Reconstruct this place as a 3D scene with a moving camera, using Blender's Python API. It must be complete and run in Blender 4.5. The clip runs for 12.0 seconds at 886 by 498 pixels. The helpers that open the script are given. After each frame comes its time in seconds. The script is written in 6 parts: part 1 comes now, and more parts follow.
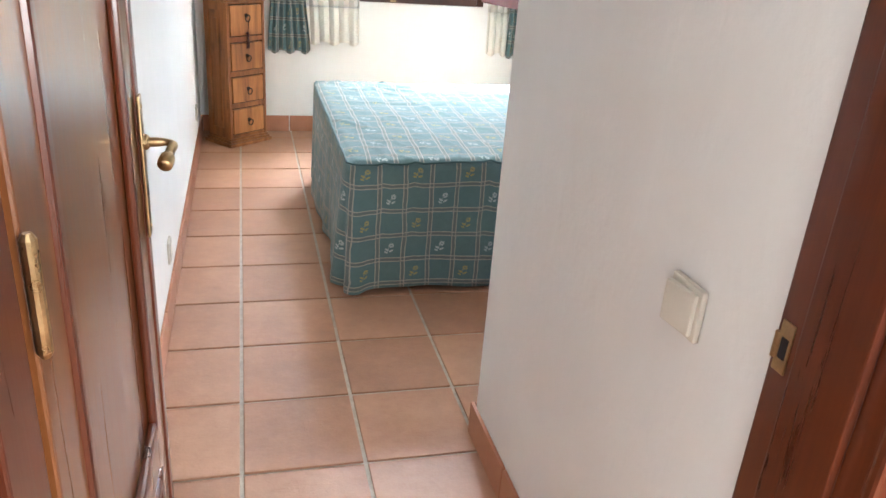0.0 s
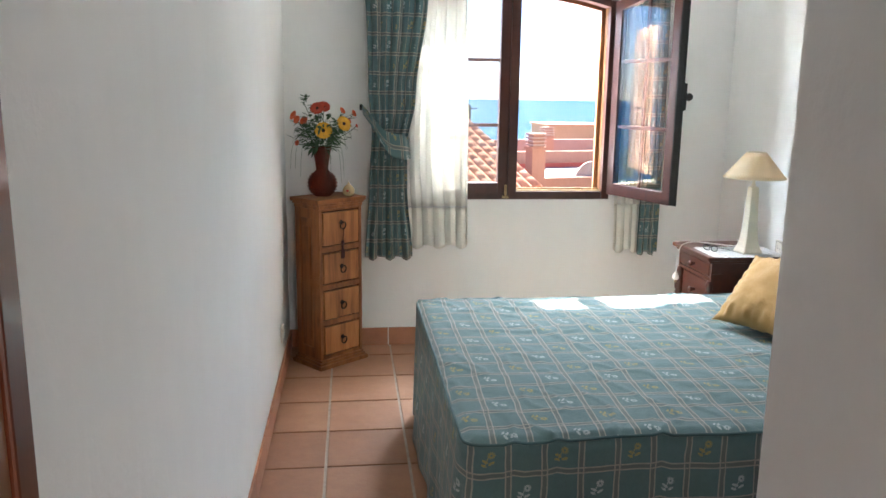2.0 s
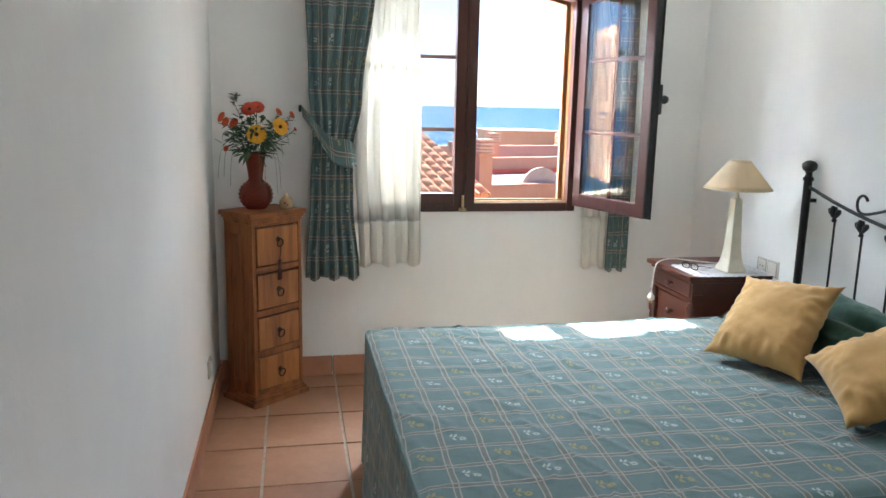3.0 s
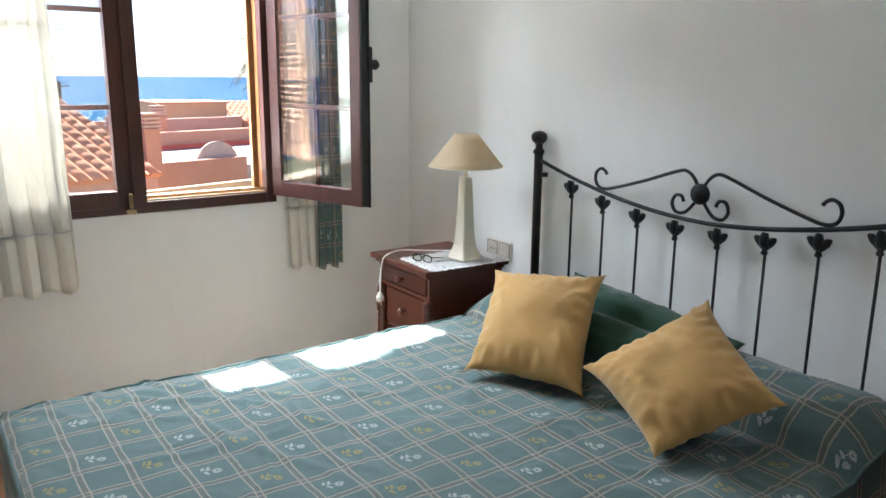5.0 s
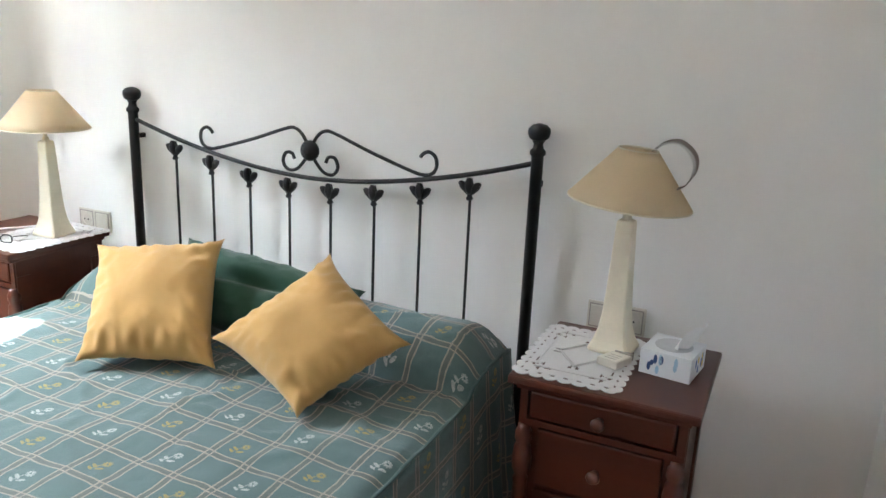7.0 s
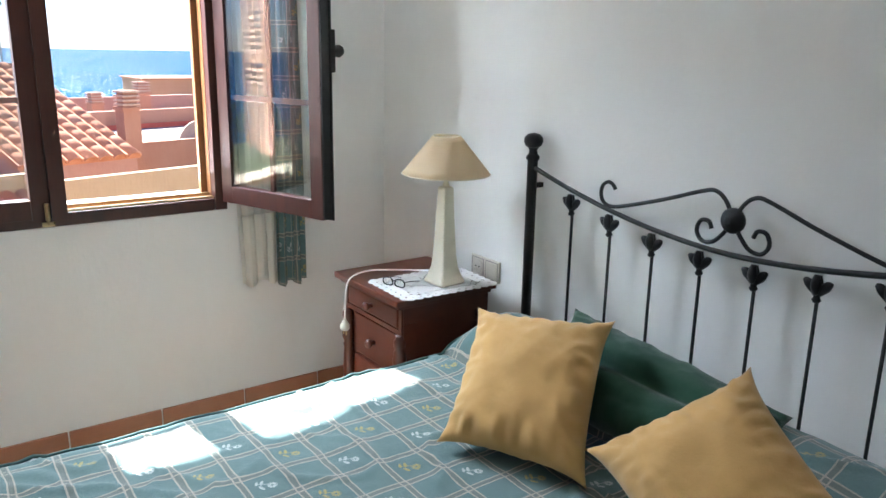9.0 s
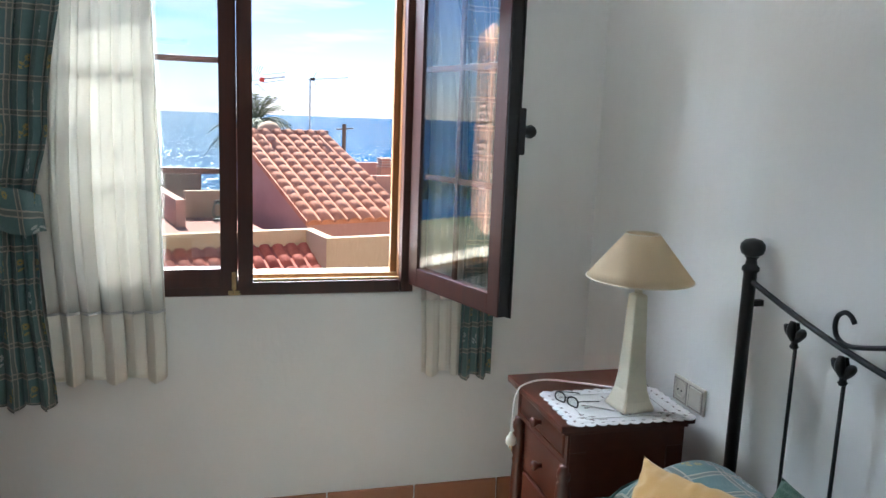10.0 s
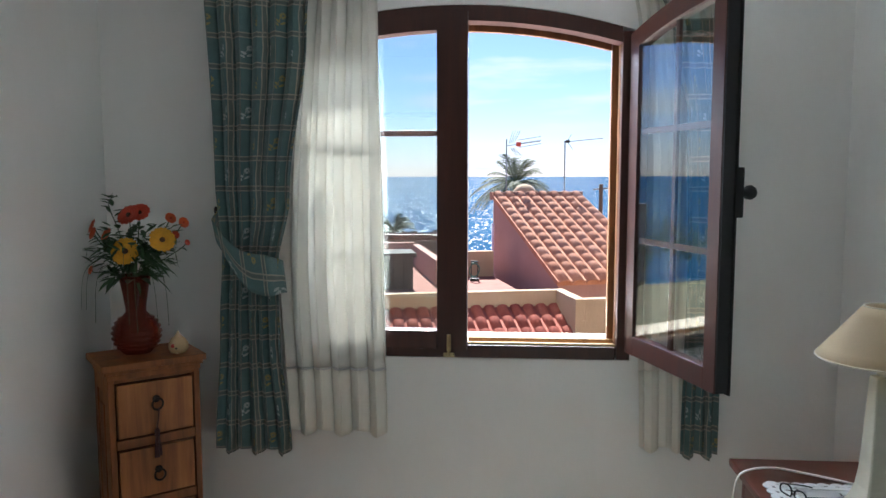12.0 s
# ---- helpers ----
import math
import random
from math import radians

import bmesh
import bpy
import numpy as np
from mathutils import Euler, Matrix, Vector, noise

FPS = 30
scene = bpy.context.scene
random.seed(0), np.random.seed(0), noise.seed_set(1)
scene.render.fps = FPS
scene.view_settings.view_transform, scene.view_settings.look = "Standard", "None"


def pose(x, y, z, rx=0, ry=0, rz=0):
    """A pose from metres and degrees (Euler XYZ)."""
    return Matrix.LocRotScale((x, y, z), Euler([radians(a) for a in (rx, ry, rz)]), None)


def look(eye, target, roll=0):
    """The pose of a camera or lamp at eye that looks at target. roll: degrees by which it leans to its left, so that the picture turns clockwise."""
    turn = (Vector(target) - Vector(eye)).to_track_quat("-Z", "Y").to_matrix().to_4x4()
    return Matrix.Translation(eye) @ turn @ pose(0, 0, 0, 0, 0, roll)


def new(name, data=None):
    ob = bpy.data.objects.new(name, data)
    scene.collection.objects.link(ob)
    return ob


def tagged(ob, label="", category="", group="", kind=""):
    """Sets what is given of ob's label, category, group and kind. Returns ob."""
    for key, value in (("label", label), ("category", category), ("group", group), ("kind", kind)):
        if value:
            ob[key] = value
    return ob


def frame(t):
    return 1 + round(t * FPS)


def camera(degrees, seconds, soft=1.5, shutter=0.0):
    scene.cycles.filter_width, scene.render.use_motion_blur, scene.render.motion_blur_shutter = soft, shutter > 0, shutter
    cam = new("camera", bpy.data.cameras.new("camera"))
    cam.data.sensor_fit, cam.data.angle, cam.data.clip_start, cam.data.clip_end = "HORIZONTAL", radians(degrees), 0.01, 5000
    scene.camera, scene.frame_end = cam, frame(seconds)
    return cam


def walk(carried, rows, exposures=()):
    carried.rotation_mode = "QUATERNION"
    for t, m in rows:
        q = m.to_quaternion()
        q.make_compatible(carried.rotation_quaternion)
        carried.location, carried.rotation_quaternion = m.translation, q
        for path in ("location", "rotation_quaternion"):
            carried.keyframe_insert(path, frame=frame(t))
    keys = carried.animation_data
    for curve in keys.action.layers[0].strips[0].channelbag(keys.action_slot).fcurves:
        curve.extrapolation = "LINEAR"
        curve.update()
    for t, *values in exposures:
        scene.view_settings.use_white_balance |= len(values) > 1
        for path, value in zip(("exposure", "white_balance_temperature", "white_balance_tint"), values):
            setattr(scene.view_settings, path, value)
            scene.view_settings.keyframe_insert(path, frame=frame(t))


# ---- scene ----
cam = camera(60.2, 12.0)
PATH = [
    (0, (0.295, -5.235, 1.402), (0.782, -3.463, 0.613), 4.3),
    (0.3, (0.31, -5.09, 1.429), (0.69, -3.263, 0.709), 3.7),
    (0.5, (0.335, -5.022, 1.424), (0.655, -3.158, 0.772), 2.4),
    (1, (0.364, -4.801, 1.449), (0.564, -2.87, 0.965), 1.4),
    (1.5, (0.371, -4.618, 1.448), (0.529, -2.667, 1.038), 0.8),
    (2, (0.359, -4.384, 1.46), (0.599, -2.438, 1.069), 0.8),
    (2.5, (0.372, -4.157, 1.432), (0.71, -2.222, 1.058), 1.1),
    (4.5, (0.479, -3.335, 1.449), (1.183, -1.516, 1.008), -0.4),
    (5, (0.538, -3.237, 1.431), (1.66, -1.641, 0.991), 0.5),
    (5.5, (0.538, -3.2, 1.44), (2.004, -1.92, 0.975), 0.4),
    (6, (0.528, -3.188, 1.447), (2.152, -2.139, 0.935), 1.2),
    (6.5, (0.521, -3.182, 1.447), (2.252, -2.334, 0.913), 2.3),
    (6.7, (0.524, -3.183, 1.442), (2.28, -2.387, 0.909), 2.6),
    (7.5, (0.567, -3.07, 1.443), (2.31, -2.20, 0.925), 2.7),
    (8.3, (0.641, -2.959, 1.443), (2.125, -1.708, 0.962), 2.6),
    (8.5, (0.715, -2.929, 1.454), (2.09, -1.56, 0.969), 2.1),
    (9, (0.87, -2.862, 1.475), (2.001, -1.288, 0.978), 1.0),
    (9.5, (1.079, -2.745, 1.505), (1.974, -1.009, 1.072), 0.8),
    (10, (1.27, -2.685, 1.505), (1.787, -0.783, 1.169), 2.1),
    (10.5, (1.405, -2.68, 1.519), (1.617, -0.71, 1.244), 2.1),
    (11, (1.444, -2.669, 1.525), (1.466, -0.682, 1.302), 0.5),
    (11.5, (1.443, -2.683, 1.524), (1.349, -0.694, 1.335), -0.1),
    (12, (1.435, -2.686, 1.525), (1.284, -0.701, 1.331), -0.0),
]
EXPOSURES = [(0, 4.28, 5800, 7), (0.5, 3.88, 5800, 7), (1.0, 3.58, 5850, 7), (1.5, 3.35, 5900, 7), (2.5, 3.1, 5900, 8), (4.5, 2.76, 5900, 8), (5.5, 2.93, 6100, 8), (6.5, 3.53, 6200, 9), (8.5, 3.05, 6000, 8), (9.5, 2.5, 5650, 6), (10.5, 2.05, 5650, 6), (12, 1.88, 5650, 6)]
walk(cam, [(t, look(eye, target, roll)) for t, eye, target, roll in PATH], EXPOSURES)

# ---------- light ----------
SUN_AZ, SUN_EL = radians(-9.0), radians(46.0)
to_sun = Vector((math.sin(SUN_AZ) * math.cos(SUN_EL), math.cos(SUN_AZ) * math.cos(SUN_EL), math.sin(SUN_EL)))
sun = new("sun", bpy.data.lights.new("sun", "SUN"))
sun.data.energy, sun.data.angle, sun.data.color = 5.0, radians(0.6), (1.0, 0.94, 0.85)
sun.matrix_world = look(to_sun * 30, (0, 0, 0))

world = bpy.data.worlds.new("sky")
scene.world = world
world.use_nodes = True
wn, wl = world.node_tree.nodes, world.node_tree.links
sky = wn.new("ShaderNodeTexSky")
sky.sky_type, sky.sun_disc = "NISHITA", False
sky.sun_elevation, sky.sun_rotation = SUN_EL, SUN_AZ
sky.air_density, sky.dust_density, sky.ozone_density = 1.0, 0.2, 4.0
# thin white clouds over the clear sky
wtc = wn.new("ShaderNodeTexCoord")
wmap, wnoise, wmix = wn.new("ShaderNodeMapping"), wn.new("ShaderNodeTexNoise"), wn.new("ShaderNodeMix")
wramp = wn.new("ShaderNodeValToRGB")
wmap.inputs["Scale"].default_value = (3.0, 3.0, 22.0)
wnoise.inputs["Scale"].default_value, wnoise.inputs["Detail"].default_value = 1.6, 7
wramp.color_ramp.elements[0].position, wramp.color_ramp.elements[1].position = 0.56, 0.74
wmix.data_type = "RGBA"
wmix.inputs[7].default_value = (5.6, 5.8, 6.1, 1)
wtint = wn.new("ShaderNodeMix")
wtint.data_type, wtint.blend_type = "RGBA", "MULTIPLY"
wtint.inputs[0].default_value, wtint.inputs[7].default_value = 1.0, (0.72, 0.70, 0.90, 1)
wl.new(wtc.outputs["Generated"], wmap.inputs[0]); wl.new(wmap.outputs[0], wnoise.inputs["Vector"])
wl.new(wnoise.outputs[0], wramp.inputs[0]); wl.new(wramp.outputs[0], wmix.inputs[0])
wl.new(sky.outputs[0], wtint.inputs[6]); wl.new(wtint.outputs[2], wmix.inputs[6])
wl.new(wmix.outputs[2], wn["Background"].inputs[0])
wn["Background"].inputs[1].default_value = 0.05


def area_lamp(name, eye, target, sx, sy, watts, colour):
    d = bpy.data.lights.new(name, "AREA")
    d.shape, d.size, d.size_y, d.energy, d.color = "RECTANGLE", sx, sy, watts, colour
    ob = new(name, d)
    ob.matrix_world = look(eye, target)
    return ob


# the sky's light through the bedroom window, and the daylight of the hall behind the door
area_lamp("window_daylight", (1.30, 0.72, 2.62), (1.7, -2.6, 0.5), 1.60, 0.85, 82.0, (0.92, 0.96, 1.0))
# added fill lamp, hidden below the sill, for light thrown up by the roofs
area_lamp("window_fill_from_below", (1.36, 0.56, 0.56), (1.9, -2.4, 2.1), 1.10, 0.50, 52.0, (0.99, 0.96, 0.92))
area_lamp("hall_daylight", (1.2, -6.55, 1.5), (0.6, -4.6, 1.2), 0.9, 1.3, 4.5, (1.0, 0.93, 0.86))


# ---------- node materials ----------
class V:
    """A value in a node tree that can be reckoned with."""

    def __init__(self, m, s):
        self.m, self.s = m, s

    def op(self, kind, *others):
        n = self.m.nt.nodes.new("ShaderNodeMath")
        n.operation = kind
        for i, o in enumerate((self, *others)):
            if isinstance(o, V):
                self.m.nt.links.new(o.s, n.inputs[i])
            else:
                n.inputs[i].default_value = o
        return V(self.m, n.outputs[0])

    def __add__(self, o): return self.op("ADD", o)
    def __sub__(self, o): return self.op("SUBTRACT", o)
    def __mul__(self, o): return self.op("MULTIPLY", o)
    def __truediv__(self, o): return self.op("DIVIDE", o)
    def lt(self, o): return self.op("LESS_THAN", o)
    def gt(self, o): return self.op("GREATER_THAN", o)
    def fract(self): return self.op("FRACT")
    def floor(self): return self.op("FLOOR")
    def abs(self): return self.op("ABSOLUTE")
    def max(self, o): return self.op("MAXIMUM", o)
    def min(self, o): return self.op("MINIMUM", o)
    def mod(self, o): return self.op("FLOORED_MODULO", o)


class M:
    """A material under construction."""

    def __init__(self, name, rough=0.5, metal=0.0, coords="Object", colour=(0.5, 0.5, 0.5)):
        self.mat = bpy.data.materials.new(name)
        self.mat.use_nodes = True
        self.nt = self.mat.node_tree
        self.bsdf = self.nt.nodes["Principled BSDF"]
        self.out = self.nt.nodes["Material Output"]
        self.bsdf.inputs["Roughness"].default_value = rough
        self.bsdf.inputs["Metallic"].default_value = metal
        self.bsdf.inputs["Base Color"].default_value = (*colour, 1)
        self.tc = self.nt.nodes.new("ShaderNodeTexCoord")
        self.coord = self.tc.outputs[coords]

    def mapped(self, scale=(1, 1, 1), rot=(0, 0, 0), spread=0.0):
        n = self.nt.nodes.new("ShaderNodeMapping")
        n.inputs["Scale"].default_value = scale
        n.inputs["Rotation"].default_value = rot
        self.nt.links.new(self.coord, n.inputs[0])
        if spread:
            info = self.nt.nodes.new("ShaderNodeObjectInfo")
            mul = self.nt.nodes.new("ShaderNodeVectorMath")
            mul.operation = "SCALE"
            self.nt.links.new(info.outputs["Random"], mul.inputs["Scale"])
            mul.inputs[0].default_value = (spread, spread * 1.7, spread * 0.6)
            self.nt.links.new(mul.outputs[0], n.inputs["Location"])
        return n.outputs[0]

    def noise(self, scale, detail=4, rough=0.55, vec=None, distortion=0.0):
        n = self.nt.nodes.new("ShaderNodeTexNoise")
        n.inputs["Scale"].default_value, n.inputs["Detail"].default_value = scale, detail
        n.inputs["Roughness"].default_value, n.inputs["Distortion"].default_value = rough, distortion
        self.nt.links.new(vec or self.coord, n.inputs["Vector"])
        return V(self, n.outputs[0])

    def random(self):
        return V(self, self.nt.nodes.new("ShaderNodeObjectInfo").outputs["Random"])

    def island(self):
        return V(self, self.nt.nodes.new("ShaderNodeNewGeometry").outputs["Random Per Island"])

    def ramp(self, v, stops):
        n = self.nt.nodes.new("ShaderNodeValToRGB")
        e = n.color_ramp.elements
        while len(e) < len(stops):
            e.new(0.5)
        for el, (p, c) in zip(e, stops):
            el.position, el.color = p, (*c, 1)
        self.nt.links.new(v.s, n.inputs[0])
        return n.outputs[0]

    def mix(self, f, a, b, kind="MIX"):
        n = self.nt.nodes.new("ShaderNodeMix")
        n.data_type, n.blend_type = "RGBA", kind
        for i, o in ((0, f), (6, a), (7, b)):
            if isinstance(o, V):
                self.nt.links.new(o.s, n.inputs[i])
            elif isinstance(o, (int, float)):
                n.inputs[i].default_value = o
            elif isinstance(o, tuple):
                n.inputs[i].default_value = (*o, 1)
            else:
                self.nt.links.new(o, n.inputs[i])
        return n.outputs[2]

    def base(self, c):
        self.nt.links.new(c, self.bsdf.inputs["Base Color"])

    def rough(self, v):
        self.nt.links.new(v.s, self.bsdf.inputs["Roughness"])

    def bump(self, v, dist, strength=1.0):
        n = self.nt.nodes.new("ShaderNodeBump")
        n.inputs["Distance"].default_value, n.inputs["Strength"].default_value = dist, strength
        self.nt.links.new(v.s, n.inputs["Height"])
        self.nt.links.new(n.outputs[0], self.bsdf.inputs["Normal"])

    def uv(self):
        n = self.nt.nodes.new("ShaderNodeSeparateXYZ")
        self.nt.links.new(self.tc.outputs["UV"], n.inputs[0])
        return V(self, n.outputs[0]), V(self, n.outputs[1])


def plaster(name, lo, hi, bumpy=0.0012):
    m = M(name, 0.9)
    big, fine = m.noise(1.3, 5), m.noise(60, 5, 0.6)
    trowel = m.noise(9, 4, 0.6, m.mapped((1, 1, 0.35)), 0.6)
    m.base(m.ramp(big * 0.7 + trowel * 0.3, [(0.3, lo), (0.7, hi)]))
    m.bump(fine * 0.35 + trowel * 0.9, bumpy * 2.2)
    return m.mat


def wood(name, dark, mid, light, rough=0.35, grain=(22, 22, 1.4), knots=False, coat=0.0, wear=0.25):
    m = M(name, rough)
    vec = m.mapped(grain, spread=9.0)
    g = m.noise(1.0, 7, 0.62, vec, 0.7)
    fine = m.noise(6.0, 3, 0.6, vec)
    cloud = m.noise(2.2, 3)
    v = g * 0.75 + fine * 0.15 + cloud * wear - wear * 0.45
    c = m.ramp(v, [(0.28, dark), (0.5, mid), (0.74, light)])
    if knots:
        k = m.noise(2.6, 1, 0.4, m.mapped((3.1, 3.1, 2.3), spread=13.0))
        c = m.mix((k - 0.70).max(0.0) * 7.0, c, (0.05, 0.022, 0.01))
    m.base(c)
    m.bsdf.inputs["Coat Weight"].default_value = coat
    m.bsdf.inputs["Coat Roughness"].default_value = 0.12
    m.rough(g * 0.2 + (rough - 0.1))
    m.bump(g * 0.6 + fine * 0.4, 0.00018)
    return m.mat


def terracotta(name, dark, mid, light, rough=0.55):
    m = M(name, rough)
    vec = m.mapped((1, 1, 1), spread=17.0)
    big, mott, fine = m.noise(3.0, 4, 0.55, vec), m.noise(22, 5, 0.65, vec), m.noise(140, 3, 0.6, vec)
    m.base(m.ramp(big * 0.45 + mott * 0.25 + fine * 0.08 + m.random() * 0.16 + 0.07, [(0.34, dark), (0.55, mid), (0.78, light)]))
    m.rough(mott * 0.25 + (rough - 0.12))
    m.bsdf.inputs["Specular IOR Level"].default_value = 0.5 if rough < 0.7 else 0.12
    m.bump(big * 1.2 + mott * 0.5 + fine * 0.2, 0.0025)
    return m.mat


def plain(name, colour, rough=0.5, metal=0.0, vary=0.12, scale=14.0, bumpy=0.0004):
    m = M(name, rough, metal)
    n, f = m.noise(scale, 5, 0.6), m.noise(scale * 9, 3)
    lo = tuple(c * (1 - vary) for c in colour)
    hi = tuple(min(1.0, c * (1 + vary)) for c in colour)
    m.base(m.ramp(n * 0.75 + f * 0.25, [(0.32, lo), (0.68, hi)]))
    m.rough(n * 0.16 + (rough - 0.08))
    m.bump(f * 0.6 + n * 0.4, bumpy)
    return m.mat


def plaid(name, ground, ground2, line, yellow, white, p=0.1025):
    """Woven checked cloth: double lines, and a small flower in every other square."""
    m = M(name, 0.92)
    u, v = m.uv()
    wob = m.noise(11, 2)
    u, v = u / p + (wob - 0.5) * 0.12, v / p + (m.noise(9, 2) - 0.5) * 0.12
    fu, fv = u.fract(), v.fract()
    du, dv = (fu.op("SUBTRACT", 0.5).abs() - 0.5).abs(), (fv.op("SUBTRACT", 0.5).abs() - 0.5).abs()
    thread = m.noise(60, 2, 0.6) * 0.016
    lu, lv = (du - 0.074).abs().lt(thread + 0.011), (dv - 0.074).abs().lt(thread + 0.011)
    band = du.lt(0.070).max(dv.lt(0.070))
    lines = lu.max(lv)
    iu, iv = u.floor(), v.floor()
    has = (iu + iv).mod(2.0).lt(0.5)
    a, b = (fu - 0.5) * 1.18, (fv - 0.5) * 1.18
    # blossom of five round petals with an open centre
    hx, hy = a - 0.05, b - 0.10
    r = (hx * hx + hy * hy).op("SQRT")
    th = hy.op("ARCTAN2", hx)
    petal = r.lt((th * 5.0).op("COSINE").abs().op("SQRT") * 0.080 + 0.050) * r.gt(0.034)
    # stem and pairs of pointed leaves
    stem = (a + 0.05 - b * 0.45).abs().lt(0.013) * b.gt(-0.27) * b.lt(0.02)
    l1x, l1y = a + 0.15, b + 0.10
    leaf1 = (l1x * l1x * 160.0 + l1y * l1y * 420.0 + l1x * l1y * 330.0).lt(1.0)
    l2x, l2y = a - 0.05, b + 0.17
    leaf2 = (l2x * l2x * 160.0 + l2y * l2y * 420.0 - l2x * l2y * 330.0).lt(1.0)
    l3x, l3y = a + 0.19, b + 0.23
    leaf3 = (l3x * l3x * 220.0 + l3y * l3y * 520.0 + l3x * l3y * 430.0).lt(1.0)
    motif = petal.max(stem).max(leaf1).max(leaf2).max(leaf3) * has
    weave = m.noise(420, 2, 0.6)
    cloth = m.mix((m.noise(5, 4) - 0.5) * 0.8 + m.noise(38, 4, 0.7), ground, ground2)
    cloth = m.mix(band * 0.50, cloth, (0.17, 0.145, 0.115))
    cloth = m.mix(lines * (m.noise(170, 3, 0.7) * 0.9 + 0.20), cloth, line)
    cloth = m.mix(motif * (m.noise(230, 2, 0.6) * 1.3 - 0.06).max(0.0).min(0.85), cloth, m.mix(iv.mod(2.0).lt(0.5), white, yellow))
    cloth = m.mix(0.5, cloth, m.ramp(weave, [(0.3, (0.62, 0.62, 0.62)), (0.7, (1, 1, 1))]), "MULTIPLY")
    m.base(cloth)
    m.bsdf.inputs["Sheen Weight"].default_value = 0.2
    m.bump(weave * 0.5 + lines * 0.5 + motif * 0.6 + m.noise(16, 4) * 1.6, 0.0022)
    return m.mat


def cloth(name, colour, vary=0.14, weave=500, sheen=0.2):
    m = M(name, 0.95)
    n, w = m.noise(7, 4), m.noise(weave, 2)
    m.base(m.ramp(n * 0.7 + w * 0.3, [(0.3, tuple(c * (1 - vary) for c in colour)), (0.7, tuple(c * (1 + vary) for c in colour))]))
    m.bsdf.inputs["Sheen Weight"].default_value = sheen
    m.bump(w * 0.35 + m.noise(24, 4) * 1.4, 0.0022)
    return m.mat


def voile(name, colour, through_part, clear_part):
    """Thin cloth that lets light through."""
    m = M(name, 0.95, colour=colour)
    nt = m.nt
    tr, cl = nt.nodes.new("ShaderNodeBsdfTranslucent"), nt.nodes.new("ShaderNodeBsdfTransparent")
    tr.inputs[0].default_value = (*colour, 1)
    w = m.noise(300, 2, 0.6)
    n = m.noise(6, 4)
    m.base(m.ramp(n * 0.5 + w * 0.5, [(0.3, tuple(c * 0.88 for c in colour)), (0.7, colour)]))
    m.bump(w, 0.0006)
    a, b = nt.nodes.new("ShaderNodeMixShader"), nt.nodes.new("ShaderNodeMixShader")
    a.inputs[0].default_value, b.inputs[0].default_value = through_part, clear_part
    nt.links.new(m.bsdf.outputs[0], a.inputs[1]); nt.links.new(tr.outputs[0], a.inputs[2])
    nt.links.new(a.outputs[0], b.inputs[1]); nt.links.new(cl.outputs[0], b.inputs[2])
    nt.links.new(b.outputs[0], m.out.inputs[0])
    return m.mat


def glass(name, tint=(0.97, 0.99, 0.98), gain=1.0):
    m = M(name, 0.02)
    nt = m.nt
    cl, gl, fr, mx = (nt.nodes.new(k) for k in ("ShaderNodeBsdfTransparent", "ShaderNodeBsdfGlossy", "ShaderNodeLayerWeight", "ShaderNodeMixShader"))
    cl.inputs[0].default_value = (*tint, 1)
    gl.inputs["Roughness"].default_value = 0.01
    fr.inputs[0].default_value = 0.5
    smear = m.noise(7, 4) * 0.04
    f = ((V(m, fr.outputs[1]).op("POWER", 4.0) * 0.9 + 0.05) * gain + smear).min(1.0)
    nt.links.new(f.s, mx.inputs[0]); nt.links.new(cl.outputs[0], mx.inputs[1]); nt.links.new(gl.outputs[0], mx.inputs[2])
    nt.links.new(mx.outputs[0], m.out.inputs[0])
    return m.mat


def tinted_glass(name, colour):
    m = M(name, 0.08, colour=colour)
    m.bsdf.inputs["Transmission Weight"].default_value = 0.75
    m.bsdf.inputs["IOR"].default_value = 1.4
    n = m.noise(9, 3)
    m.base(m.ramp(n, [(0.3, tuple(c * 0.8 for c in colour)), (0.7, colour)]))
    return m.mat


WALL = plaster("white_plaster", (0.80, 0.795, 0.775), (0.86, 0.855, 0.835))
TILE = terracotta("terracotta_tile", (0.26, 0.128, 0.072), (0.38, 0.196, 0.112), (0.50, 0.290, 0.175), 0.5)
SKIRT = terracotta("terracotta_skirting", (0.33, 0.14, 0.075), (0.43, 0.19, 0.105), (0.50, 0.24, 0.14), 0.55)
GROUT = plain("grout", (0.42, 0.36, 0.29), 0.95, vary=0.2, scale=40, bumpy=0.001)
DOORWOOD = wood("varnished_red_wood", (0.055, 0.011, 0.004), (0.098, 0.021, 0.006), (0.150, 0.038, 0.011), 0.3, (26, 26, 1.4), coat=0.5)
DOORPANEL = wood("varnished_panel_wood", (0.10, 0.032, 0.009), (0.17, 0.060, 0.017), (0.25, 0.100, 0.030), 0.3, (34, 34, 1.2), coat=1.0)
FRAMEWOOD = wood("mahogany_window_wood", (0.030, 0.008, 0.005), (0.052, 0.014, 0.008), (0.078, 0.023, 0.013), 0.42, (30, 30, 2.0), coat=0.1)
# lighter than FRAMEWOOD: the sun on the outer jamb is painted into this colour
JAMBWOOD = wood("sunlit_honey_window_wood", (0.13, 0.052, 0.016), (0.20, 0.088, 0.028), (0.28, 0.135, 0.048), 0.45, (30, 30, 2.0))
PINE = wood("waxed_rustic_pine", (0.12, 0.040, 0.010), (0.36, 0.138, 0.037), (0.54, 0.245, 0.078), 0.5, (16, 16, 1.3), True, wear=0.4)
